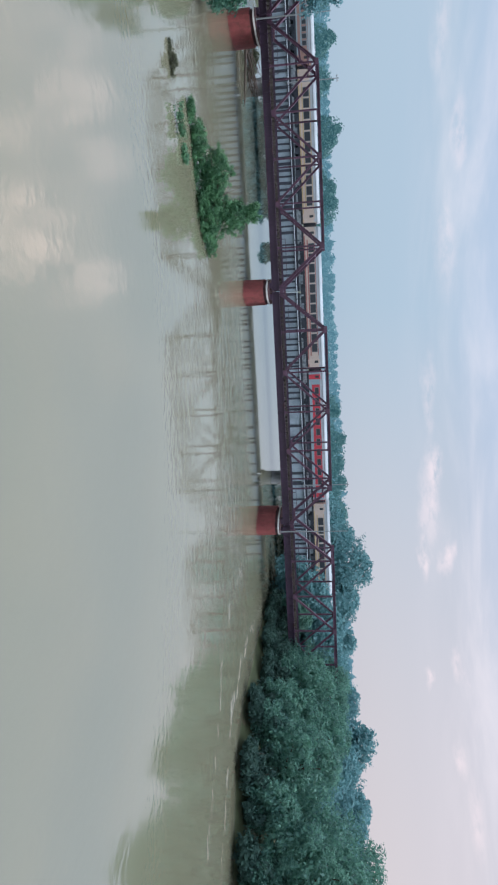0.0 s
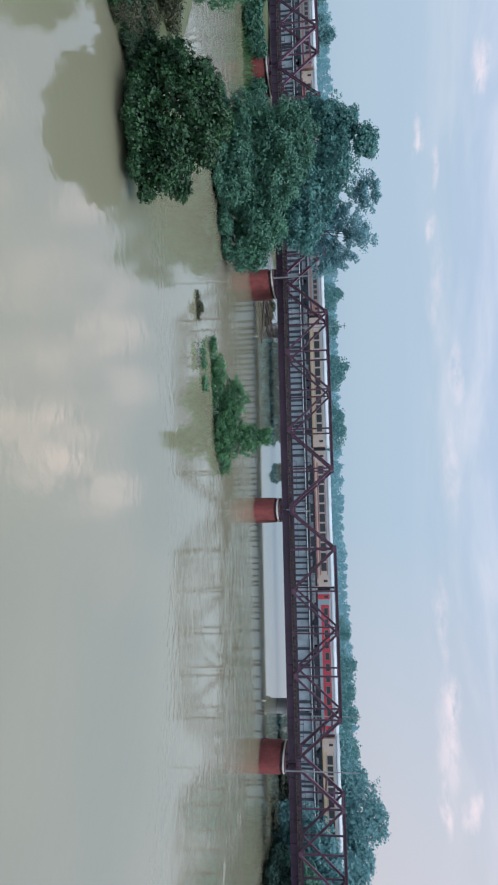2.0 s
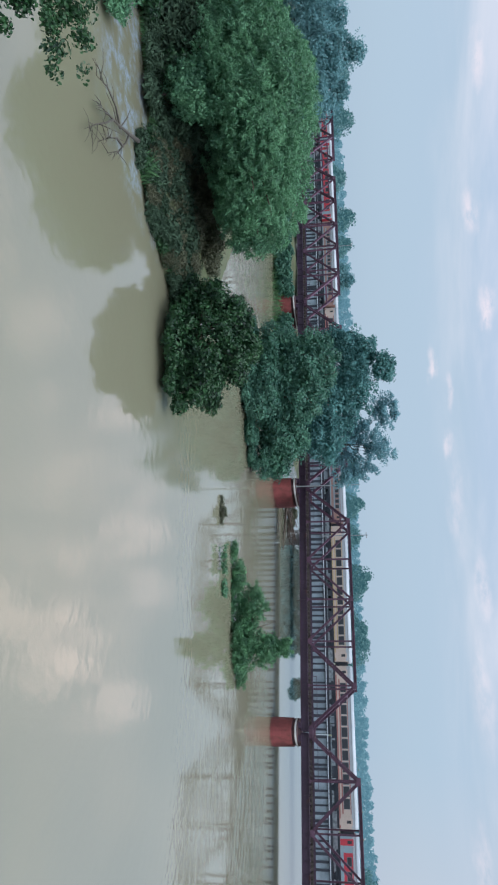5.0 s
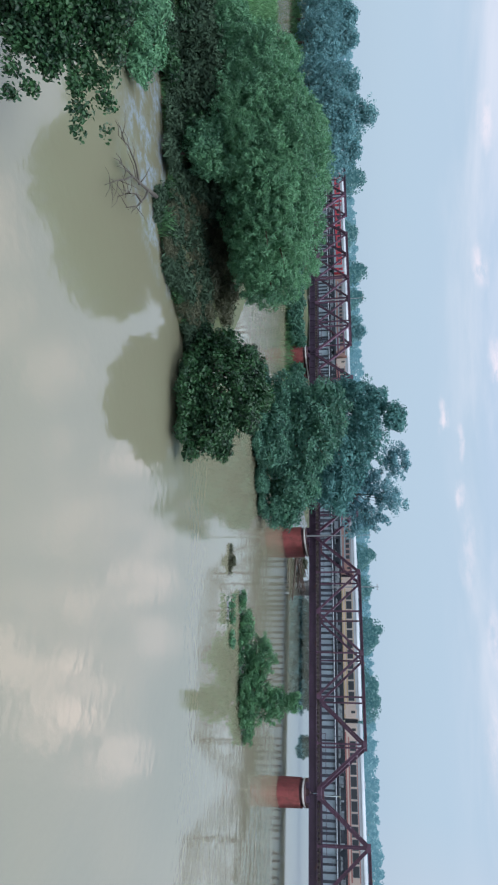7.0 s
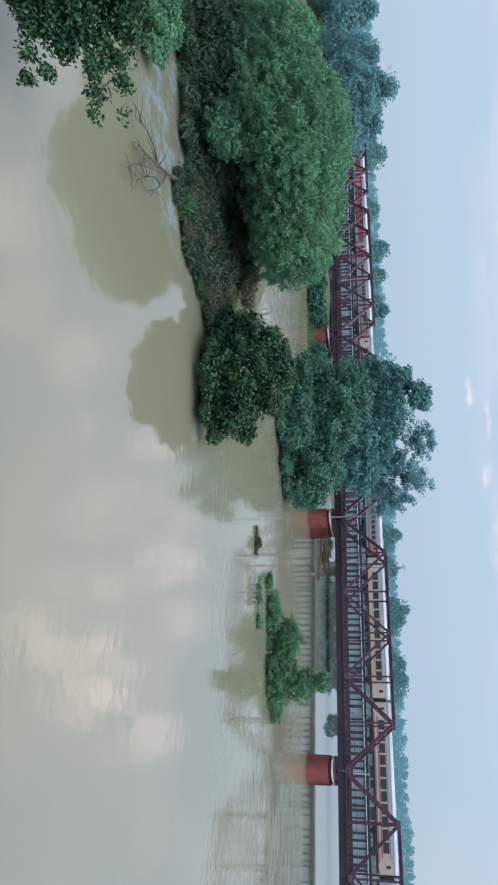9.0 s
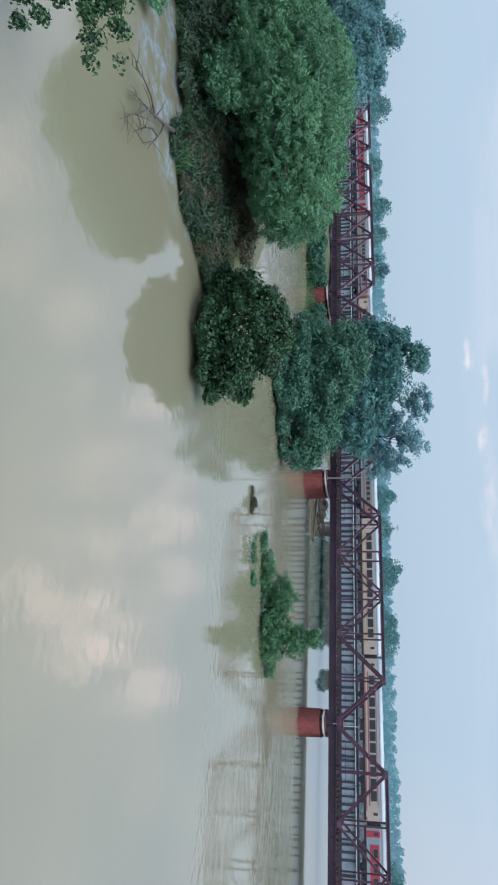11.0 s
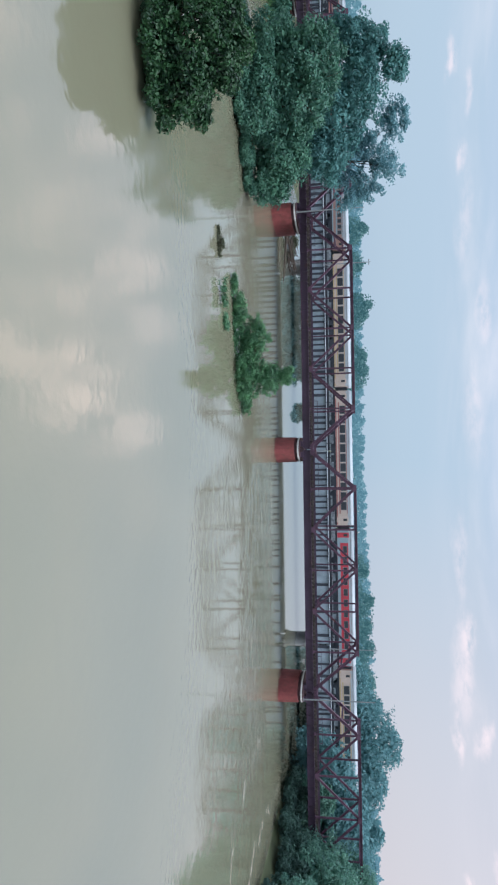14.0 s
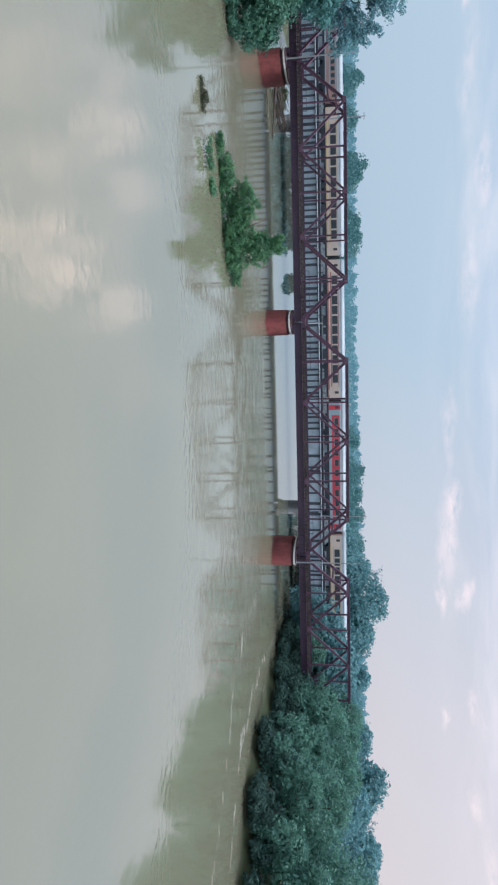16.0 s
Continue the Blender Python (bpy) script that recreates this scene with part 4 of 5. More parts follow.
        bogie(root, s * 7.45)
    part("sole_bar", box(bmesh.new(), (-BODY_L / 2 + 0.1, -1.45, FLOOR_Z - 0.34), (BODY_L / 2 - 0.1, 1.45, FLOOR_Z - 0.004)), M_UNDER, root)
    x = -5.2
    while x < 4.6:
        w = rng.uniform(0.8, 1.9)
        part("underframe_box", box(bmesh.new(), (x, -1.35, RAIL_Z + rng.uniform(0.15, 0.35)), (x + w, 1.35, FLOOR_Z - 0.344)), rng.choice((M_UNDER, M_UNDER, M_UNDER_GREY)), root)
        x += w + rng.uniform(0.1, 0.5)
    return root


CREAM_LABEL = "cream railway coach with ochre stripes and dark windows"
RED_LABEL = "bright red railway coach with grey skirt and pale roof"
TAN_LABEL = "tan brown railway coach with a row of small windows"
STRIPE_LABEL = "cream railway coach with red stripes and pale roof"
kinds = {"r": coach(RED_LABEL, M_RED, M_GREYBAND, 10, 1, 1.0, 0.62, 1.1), "c": coach(CREAM_LABEL, M_CREAM, M_OCHRE, 11, 2, 0.78, 0.86, 1.4),
         "t": coach(TAN_LABEL, M_TAN, M_GREYBAND, 18, 3, 0.95, 0.6, 0.62), "s": coach(STRIPE_LABEL, M_CREAM, M_VERMILION, 11, 4, 0.78, 0.86, 1.4)}
used = set()
for i, k in enumerate("rrtstcsrcs"):
    m = pose(-154.3 + PITCH / 2 + i * PITCH, COACH_Y, 0)
    if k in used:
        copy_thing(kinds[k], m)
    else:
        kinds[k].matrix_basis = m
        used.add(k)


# ---------------- poles ----------------
def lamp_pole(at, z0, z1, label, arm=0.0):
    root = empty("steel_pole", (at[0], at[1], z0))
    tagged(root, label, "pole")
    part("mast", tube(bmesh.new(), [(0, 0, 0), (0, 0, (z1 - z0) * 0.5), (0, 0, z1 - z0)], [0.11, 0.09, 0.06], 8), M_POLE, root)
    part("foot_plate", box(bmesh.new(), (-0.2, -0.2, 0.0), (0.2, 0.2, 0.06)), M_POLE, root)
    if arm:
        part("cross_arm", box(bmesh.new(), (-arm, -0.05, z1 - z0 - 0.35), (arm, 0.05, z1 - z0 - 0.25)), M_POLE, root)
        for x in (-arm * 0.8, arm * 0.8):
            part("insulator", tube(bmesh.new(), [(x, 0, z1 - z0 - 0.25), (x, 0, z1 - z0 - 0.05)], [0.06, 0.03], 6), M_WHITE, root)
    return root


for k, top in ((-1, 12.4), (1, 12.8)):
    lamp_pole((k * SPAN + 0.5, -1.2), 3.384, top, "thin grey steel pole standing on a brick bridge pier")
MASTS = (-97.0, -32.1, 33.2)
for x in MASTS:
    lamp_pole((x, NEW_Y - 0.25), 5.704, 13.7, "grey overhead line mast with a short cross arm", 0.5)


# ---------------- trees and shrubs ----------------
def ground_z(x, y):
    return float(land_height(np.array(x, float), np.array(y, float)))


# leafy round shrub at the tip of the spit
tree("leafy_bush", "dense round dark green broad-leaved bush at the water's edge", (-21.2, -55.2, 0.0),
     [((-1.1, 1.0, 2.6), (3.9, 3.0, 2.9)), ((-3.4, 0.7, 2.5), (1.9, 2.2, 2.3)), ((2.2, 0.4, 1.9), (2.3, 2.2, 2.0)), ((-2.0, 1.9, 3.9), (2.9, 2.3, 1.7)), ((0.4, -0.6, 0.9), (4.2, 2.4, 1.0)), ((1.2, 0.8, 3.4), (1.1, 0.9, 0.8)), ((-2.9, 0.6, 4.3), (1.1, 0.9, 0.8)),
      ((2.6, 2.4, 2.4), (1.2, 1.0, 1.0)), ((-0.3, 1.8, 5.2), (1.4, 1.1, 0.8)), ((4.1, 0.6, 1.0), (0.9, 0.9, 0.7)), ((-4.6, -0.2, 1.3), (0.7, 0.8, 0.9)), ((-3.9, 1.6, 4.3), (0.9, 0.8, 0.6)), ((1.4, 1.4, 4.5), (0.9, 0.8, 0.7)), ((0.6, 1.3, 4.2), (1.9, 1.6, 1.2)), ((2.2, 1.9, 2.3), (1.6, 1.4, 1.3))],
     11, L_BROAD, clumps=520, per=60, clump_r=0.46, leaf=(0.25, 0.15), broad=True, big=1.0, core=0.8, trunk_r=0.16, limbs=18, category="bush", lowest=0.12, shell=0.55)

# group of trees in front of the old bridge
tree("river_tree", "large rounded green tree overhanging the river", (-36.6, -24.5, 0.2),
     [((-1.6, 0, 6.4), (4.6, 4.2, 4.4)), ((-2.4, -1.0, 3.2), (4.2, 3.8, 3.6)), ((2.4, 0.2, 5.2), (4.0, 3.6, 4.6)), ((6.6, 1.6, 3.6), (4.2, 3.2, 3.8)), ((9.2, 2.6, 2.4), (2.6, 2.4, 2.6)), ((2.0, -1.8, 2.0), (5.5, 3.2, 2.4))],
     12, L_GREEN, clumps=420, per=90, clump_r=0.95, leaf=(0.36, 0.2), trunk_r=0.35, limbs=16, lowest=0.05, shell=0.68)
tree("river_tree", "tall green tree behind the rounded one", (-38.8, -13.0, 0.3),
     [((-2.6, 0, 11.2), (5.0, 4.0, 4.0)), ((0, 0, 8.0), (6.2, 4.5, 5.0)), ((4.4, 0, 7.6), (4.6, 3.6, 3.8)), ((-5.2, 0, 15.8), (2.7, 2.2, 2.0)), ((0.6, 0, 4), (7, 4.5, 4)), ((-8.6, 0, 11.0), (3.6, 3.0, 3.4)), ((-8.4, 0, 13.8), (2.2, 2.0, 2.0)), ((-10.4, 0, 9.6), (2.0, 1.8, 2.0)), ((-7.0, 0, 13.0), (2.6, 2.2, 2.0))],
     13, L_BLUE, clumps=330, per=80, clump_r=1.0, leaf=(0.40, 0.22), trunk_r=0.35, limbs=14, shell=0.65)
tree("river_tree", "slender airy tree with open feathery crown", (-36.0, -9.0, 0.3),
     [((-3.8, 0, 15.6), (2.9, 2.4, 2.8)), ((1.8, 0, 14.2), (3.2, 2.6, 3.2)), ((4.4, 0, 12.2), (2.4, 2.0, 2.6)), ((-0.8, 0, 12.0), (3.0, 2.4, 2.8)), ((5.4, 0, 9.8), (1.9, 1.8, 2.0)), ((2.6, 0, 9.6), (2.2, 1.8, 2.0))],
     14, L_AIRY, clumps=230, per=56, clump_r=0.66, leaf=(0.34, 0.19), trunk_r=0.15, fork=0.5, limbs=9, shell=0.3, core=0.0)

# the great willow on the spit
tree("willow_tree", "huge dense willow with fine soft green leaves on the grassy bank", (-37.8, -59.2, 0.5),
     [((0, 0.6, 5.4), (8.0, 5.6, 4.6)), ((4.8, 2.2, 5.7), (5.6, 4.6, 3.7)), ((-5.6, 0.4, 4.1), (6.2, 4.6, 3.6)), ((0.6, -1.8, 4.9), (6.8, 4.4, 3.2)), ((6.2, 3.2, 4.9), (4.1, 3.6, 2.7)), ((2.4, -2.0, 6.3), (5.4, 3.6, 3.7)), ((-4.0, -3.0, 5.4), (5.0, 3.4, 3.0)), ((-5.6, -2.0, 3.7), (6.4, 3.8, 2.6)), ((-11.5, 0.6, 2.3), (5.6, 4.2, 2.2)), ((-2.0, -3.4, 3.2), (6.0, 2.6, 2.2)), ((-9.0, -3.2, 2.6), (5.0, 3.0, 2.2))],
     15, L_WILLOW, clumps=5400, per=38, clump_r=0.33, leaf=(0.28, 0.066), trunk_r=0.5, fork=0.2, limbs=26, droop=0.5, shell=0.84, lowest=-0.3, core=1.8)
tree("willow_tree", "low rounded willow shrub on the grassy bank", (-54.0, -61.0, 0.8),
     [((0, 0, 1.4), (4.0, 3.4, 1.7)), ((-5.0, -1.0, 1.0), (3.6, 3.0, 1.4))],
     16, L_WILLOW, clumps=150, per=150, clump_r=0.7, leaf=(0.30, 0.11), trunk_r=0.2, fork=0.2, limbs=12, droop=0.8, shell=0.75, lowest=-0.3)

tree("bank_shrub", "rounded willow shrub growing below the great willow", (-34.2, -63.0, 0.6),
     [((-0.3, 0, 2.0), (2.3, 1.7, 1.7)), ((-1.6, 0.2, 1.5), (1.6, 1.4, 1.2)), ((0.9, 0.2, 2.4), (1.4, 1.2, 1.1))],
     32, L_WILLOW, clumps=210, per=80, clump_r=0.42, leaf=(0.24, 0.08), trunk_r=0.08, limbs=12, category="shrub", lowest=-0.1, shell=0.5, droop=0.8)
tree("bank_shrub", "soft olive-green willow shrub on the water's edge", (-33.6, -70.3, 0.0),
     [((0, 0, 1.0), (2.4, 1.6, 1.3)), ((-2.0, -0.8, 1.2), (1.8, 1.4, 1.4)), ((1.4, 0.2, 0.7), (1.6, 1.2, 0.9))],
     31, L_WILLOW, clumps=150, per=70, clump_r=0.4, leaf=(0.24, 0.07), trunk_r=0.07, limbs=10, category="shrub", lowest=-0.1, shell=0.4, droop=0.8)

# undergrowth along the foot of the spit
rng_low = random.Random(21)
SHORE = ([-118, -60, -42, -36, -33, -30.5, -28.6, -26.8, -25.9, -25.2, -18], [-104, -79, -68.6, -65.4, -62.9, -62.6, -63.4, -61.2, -58.6, -55.6, -55.0])
for i in range(40):
    x = -27.0 - (i // 2) * 1.6 - rng_low.uniform(0, 1.0)
    y = float(np.interp(x, *SHORE)) + (rng_low.uniform(-0.5, 1.0) if i % 2 else rng_low.uniform(1.6, 3.2))
    w, h = rng_low.uniform(1.2, 2.0), rng_low.uniform(0.8, 1.3) * (1 if i % 2 else 2.1) * (0.3 if x > -32.5 else 1.0)
    tree("bank_shrub", "low tangled undergrowth on the water's edge, mostly darkened for shade", (x, y, 0.05),
         [((0, 0, h * 0.5), (w, w * 0.8, h * 0.6)), ((0.4 * w, 0.3, h * 0.7), (w * 0.6, w * 0.6, h * 0.5))],
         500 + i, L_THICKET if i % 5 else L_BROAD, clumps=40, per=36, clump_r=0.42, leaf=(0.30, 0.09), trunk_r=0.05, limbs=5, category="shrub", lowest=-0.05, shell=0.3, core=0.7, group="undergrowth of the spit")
for i in range(26):
    x = -24.4 - i * 0.27
    y = float(np.interp(x, *SHORE)) + rng_low.uniform(0.2, 1.0) + (1.3 if i % 2 else 0.0)
    w, h = rng_low.uniform(0.7, 1.1), rng_low.uniform(0.7, 1.2)
    tree("bank_shrub", "low grassy brush over the water's edge, mostly darkened for shade", (x, y, 0.1),
         [((0, 0, h * 0.4), (w, w * 0.8, h * 0.6)), ((0.3 * w, 0.3, h * 0.6), (w * 0.6, w * 0.6, h * 0.5))],
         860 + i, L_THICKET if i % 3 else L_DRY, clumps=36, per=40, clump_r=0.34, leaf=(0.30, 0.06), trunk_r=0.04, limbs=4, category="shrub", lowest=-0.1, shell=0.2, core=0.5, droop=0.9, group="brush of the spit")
for i, (x, y, w, h) in enumerate([(-28.6, -57.6, 1.6, 0.7), (-30.6, -58.6, 1.9, 0.9), (-28.8, -54.4, 1.7, 1.1), (-31.0, -55.0, 2.0, 1.5), (-31.4, -51.4, 2.0, 1.9), (-33.8, -59.6, 2.0, 1.6), (-33.4, -54.4, 2.2, 3.2), (-35.6, -52.6, 2.6, 3.6), (-31.8, -52.8, 1.9, 2.6), (-37.8, -52.6, 2.6, 3.8), (-36.2, -56.4, 2.4, 3.4), (-40.6, -52.0, 2.8, 3.6)]):
    tree("dry_bush", "brownish half-dry bush beside the willow", (x, y, 0.4),
         [((0, 0, h * 0.45), (w, w, h * 0.5)), ((0.3, 0, h * 0.7), (w * 0.7, w * 0.7, h * 0.35))],
         600 + i, L_DRY, clumps=60, per=70, clump_r=0.45, leaf=(0.24, 0.09), trunk_r=0.06, limbs=8, category="bush", lowest=-0.3, shell=0.4, core=0.7)

for i in range(36):
    x = -30.0 - (i // 2) * 1.35 - rng_low.uniform(0, 0.6)
    y = float(np.interp(x, *SHORE)) + (rng_low.uniform(2.6, 4.2) if i % 2 else rng_low.uniform(4.8, 7.6))
    w, h = rng_low.uniform(1.6, 2.3), rng_low.uniform(2.2, 3.3) * (0.35 if x > -33.5 else 1.0)
    tree("bank_shrub", "tall thicket under the willow, shade put into its leaf colour", (x, y, 0.5),
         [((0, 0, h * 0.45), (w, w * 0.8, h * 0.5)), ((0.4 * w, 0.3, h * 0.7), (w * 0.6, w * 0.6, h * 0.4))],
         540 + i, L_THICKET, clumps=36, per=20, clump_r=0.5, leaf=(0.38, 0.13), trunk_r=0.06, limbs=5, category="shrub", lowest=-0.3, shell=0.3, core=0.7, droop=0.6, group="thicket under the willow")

for i in range(46):
    x = rng_low.uniform(-34.0, -26.8) if i < 30 else rng_low.uniform(-48.0, -33.0)
    y = rng_low.uniform(float(np.interp(x, *SHORE)) + 0.8, -51.5) if i < 30 else rng_low.uniform(-56.0, -49.0)
    w, h = (rng_low.uniform(1.0, 1.7), rng_low.uniform(0.6, 1.2)) if i < 30 else (rng_low.uniform(1.8, 2.4), rng_low.uniform(1.4, 2.2))
    tree("bank_shrub", "low brown-green brush covering the spit", (x, y, 0.4),
         [((0, 0, h * 0.4), (w, w, h * 0.6)), ((0.5 * w, 0.3, h * 0.5), (w * 0.7, w * 0.7, h * 0.5))],
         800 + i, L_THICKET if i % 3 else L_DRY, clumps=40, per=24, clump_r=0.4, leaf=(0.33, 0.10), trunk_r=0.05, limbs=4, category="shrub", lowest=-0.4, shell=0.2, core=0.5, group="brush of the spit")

# boughs of a near tree reaching over the water: tip, length, breadth of each
BOUGHS = [((-15.2, -77.6, 3.35), 5.0, 0.34), ((-15.5, -77.4, 4.10), 5.0, 0.34), ((-15.7, -78.4, 2.85), 4.6, 0.36), ((-16.4, -79.6, 2.20), 4.0, 0.40), ((-16.6, -78.3, 3.75), 4.4, 0.42), ((-17.6, -78.9, 3.00), 4.0, 0.46), ((-17.9, -78.6, 4.35), 3.8, 0.44),
          ((-16.8, -79.4, 1.95), 4.0, 0.46), ((-17.4, -79.8, 1.45), 4.0, 0.46), ((-16.2, -79.3, 2.60), 4.0, 0.42), ((-15.6, -78.9, 1.85), 4.2, 0.34), ((-15.7, -78.6, 2.45), 4.2, 0.34), ((-17.0, -80.2, 2.70), 3.6, 0.42), ((-18.2, -79.2, 5.00), 3.6, 0.30), ((-15.9, -78.8, 3.20), 4.0, 0.30)]
NEAR_TREE = Vector((-23.5, -83.2, 0.9))
sprays = []
for i, (tip, length, r) in enumerate(BOUGHS):
    for k in range(7):
        p = Vector(tip) - Vector((0.88, 0.47, -0.10)) * (length * 0.82 * k / 6) - Vector((0.25, 0.14, 0)) - NEAR_TREE
        sprays.append(((p.x + 0.15 * math.sin(i * 2.1 + k), p.y + 0.15 * math.cos(i * 1.3 + k), p.z + 0.12 * math.sin(i + 1.7 * k)), (r * (0.85 + 0.36 * k), r * (0.85 + 0.36 * k), r * (0.85 + 0.40 * k))))
tree("overhanging_tree", "near tree with broad dark leaves drooping over the water", tuple(NEAR_TREE), sprays,
     17, L_BROAD, clumps=2100, per=28, clump_r=0.30, leaf=(0.15, 0.10), trunk_r=0.14, fork=0.4, limbs=16, shell=0.2, core=0.0, broad=True, droop=0.6)

# flooded shrubs in mid river
tree("flooded_shrub", "small green shrub half drowned in the river", (-7.4, -28.4, 0.0),
     [((0.2, 0, 1.0), (3.5, 2.2, 2.1)), ((1.2, 0.6, 3.0), (2.1, 1.6, 1.8)), ((2.8, 1.6, 0.5), (2.2, 1.6, 1.0)), ((-2.7, -0.2, 1.6), (2.4, 1.6, 2.0)), ((-5.0, -1.6, 0.5), (2.4, 1.1, 1.2)), ((1.2, 0.8, 4.6), (1.0, 0.9, 0.9)), ((-7.2, -2.7, 0.3), (1.3, 0.6, 0.6)), ((0.6, 0.4, 4.9), (0.5, 0.5, 0.6)), ((-3.4, -1.4, 0.1), (2.8, 0.7, 0.5))],
     18, L_SHRUB, clumps=760, per=44, clump_r=0.30, leaf=(0.30, 0.06), trunk_r=0.06, limbs=14, category="shrub", lowest=0.0, shell=0.2, core=0.6, droop=0.8)
for i, (x, y, w, h) in enumerate([(-12.6, -36.0, 1.5, 0.9), (-10.5, -34.5, 0.9, 0.5)]):
    tree("flooded_shrub", "low twiggy shrub tips standing out of the river", (x, y, 0.0),
         [((0, 0, h * 0.4), (w, 0.7, h * 0.6)), ((w * 0.5, 0.2, h * 0.5), (w * 0.7, 0.6, h * 0.5))],
         19 + i * 50, L_WILLOW, clumps=18, per=26, clump_r=0.34, leaf=(0.24, 0.11), trunk_r=0.04, limbs=12, category="shrub", lowest=0.0, shell=0.2, core=0.0)

tree("flooded_shrub", "small dark olive tuft of drowned brush in the river", (-16.6, -36.6, 0.0),
     [((0.1, 0, 0.12), (1.1, 0.5, 0.40)), ((0.2, 0.1, 0.40), (0.6, 0.4, 0.40)), ((0.9, 0.1, 0.06), (0.8, 0.35, 0.28)), ((-0.8, -0.1, 0.06), (0.8, 0.35, 0.26))],
     66, L_DRY, clumps=64, per=24, clump_r=0.20, leaf=(0.26, 0.05), trunk_r=0.04, limbs=8, category="shrub", lowest=0.0, shell=0.2, core=0.0, droop=0.2)
for i, (x, y, w, h) in enumerate([(-36.0, 52.0, 4.6, 7.4), (-31.4, 51.0, 4.6, 7.8), (-26.8, 51.0, 5.0, 8.4), (-22.2, 51.5, 4.8, 7.6), (-18.6, 52.0, 3.8, 5.2), (-8.6, 45.6, 2.4, 2.6)]):
    tree("flooded_shrub", "dense green shrub standing in the river beyond the bridges", (x, y, 0.0),
         [((0, 0, h * 0.4), (w, w * 0.8, h * 0.5)), ((w * 0.3, 0.2, h * 0.75), (w * 0.6, w * 0.5, h * 0.3))],
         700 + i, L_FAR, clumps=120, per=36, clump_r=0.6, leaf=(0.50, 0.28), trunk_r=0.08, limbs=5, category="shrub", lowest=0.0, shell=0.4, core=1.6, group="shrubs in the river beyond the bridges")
for i, (x, y, w, h) in enumerate([(-39.5, -29.2, 2.2, 1.7), (-36.0, -29.8, 2.3, 1.9), (-32.4, -28.2, 2.2, 1.8), (-29.6, -25.6, 2.0, 1.6), (-27.4, -23.4, 1.8, 1.5), (-41.8, -27.0, 2.0, 1.7)]):
    tree("bank_shrub", "dark undergrowth at the foot of the river tree", (x, y, 0.0),
         [((0, 0, h * 0.35), (w, w * 0.8, h * 0.55)), ((w * 0.4, 0.3, h * 0.6), (w * 0.6, w * 0.6, h * 0.4))],
         720 + i, L_GREEN, clumps=70, per=55, clump_r=0.4, leaf=(0.26, 0.11), trunk_r=0.06, limbs=5, category="shrub", lowest=-0.05, shell=0.4, core=0.7, group="undergrowth of the river trees")

# wood on the right bank
rng_wood = random.Random(5)
WOOD = [(54.5, -23, 10.5, "g"), (61.5, -31, 13, "g"), (58.0, -13, 12.0, "g"), (55.4, -8, 11.6, "g"), (66.5, -24, 15.0, "g"), (51.5, 9, 6.5, "g"), (58.0, 0, 12.2, "g"),
        (66.0, -6, 13.5, "b"), (64.0, 11, 13.0, "b"), (57.0, 15, 9.5, "b"), (74, -14, 15, "b"), (72, 4, 15, "b"), (80, 10, 16, "b"), (69, 19, 14.5, "b"),
        (57.0, 44, 19.8, "b"), (63, 40, 16.2, "b"), (71, 36, 16.5, "b"), (79, 28, 17, "b"), (50.0, 62, 15.8, "b"), (58, 64, 16.5, "b"), (88, -2, 17, "b"), (74, -34, 16, "g"), (70.5, 3, 18.5, "b"), (92, 14, 18.5, "b"), (85, 4, 17, "b"),
        (50.5, -16, 6.0, "g"), (54, -29, 6.0, "g"), (53.5, -3, 6.0, "g"), (63, -37, 10, "g"), (70, -44, 14, "g"), (49.3, -21.5, 4.5, "g"), (51.5, 8, 5, "g"), (58.5, -34, 4.6, "g"), (80, -26, 16, "g"), (49.0, 14, 10.8, "b"), (53.2, 14, 12.0, "b"), (58.2, 13.6, 12.2, "b"), (63, 14, 12.4, "b"), (53.5, 35, 10.5, "b"), (55, 53, 12, "b")]
for y0 in np.arange(-39, 66, 2.7):
    x0 = float(np.interp(y0, [-60, -35, -29, -22, 4, 33, 150], [83, 58.2, 49.2, 46.8, 47.4, 52.5, 62]))
    WOOD.append((x0 + rng_wood.uniform(0.3, 2.6), y0 + rng_wood.uniform(-1, 1), rng_wood.uniform(2.6, 5.0), "t"))
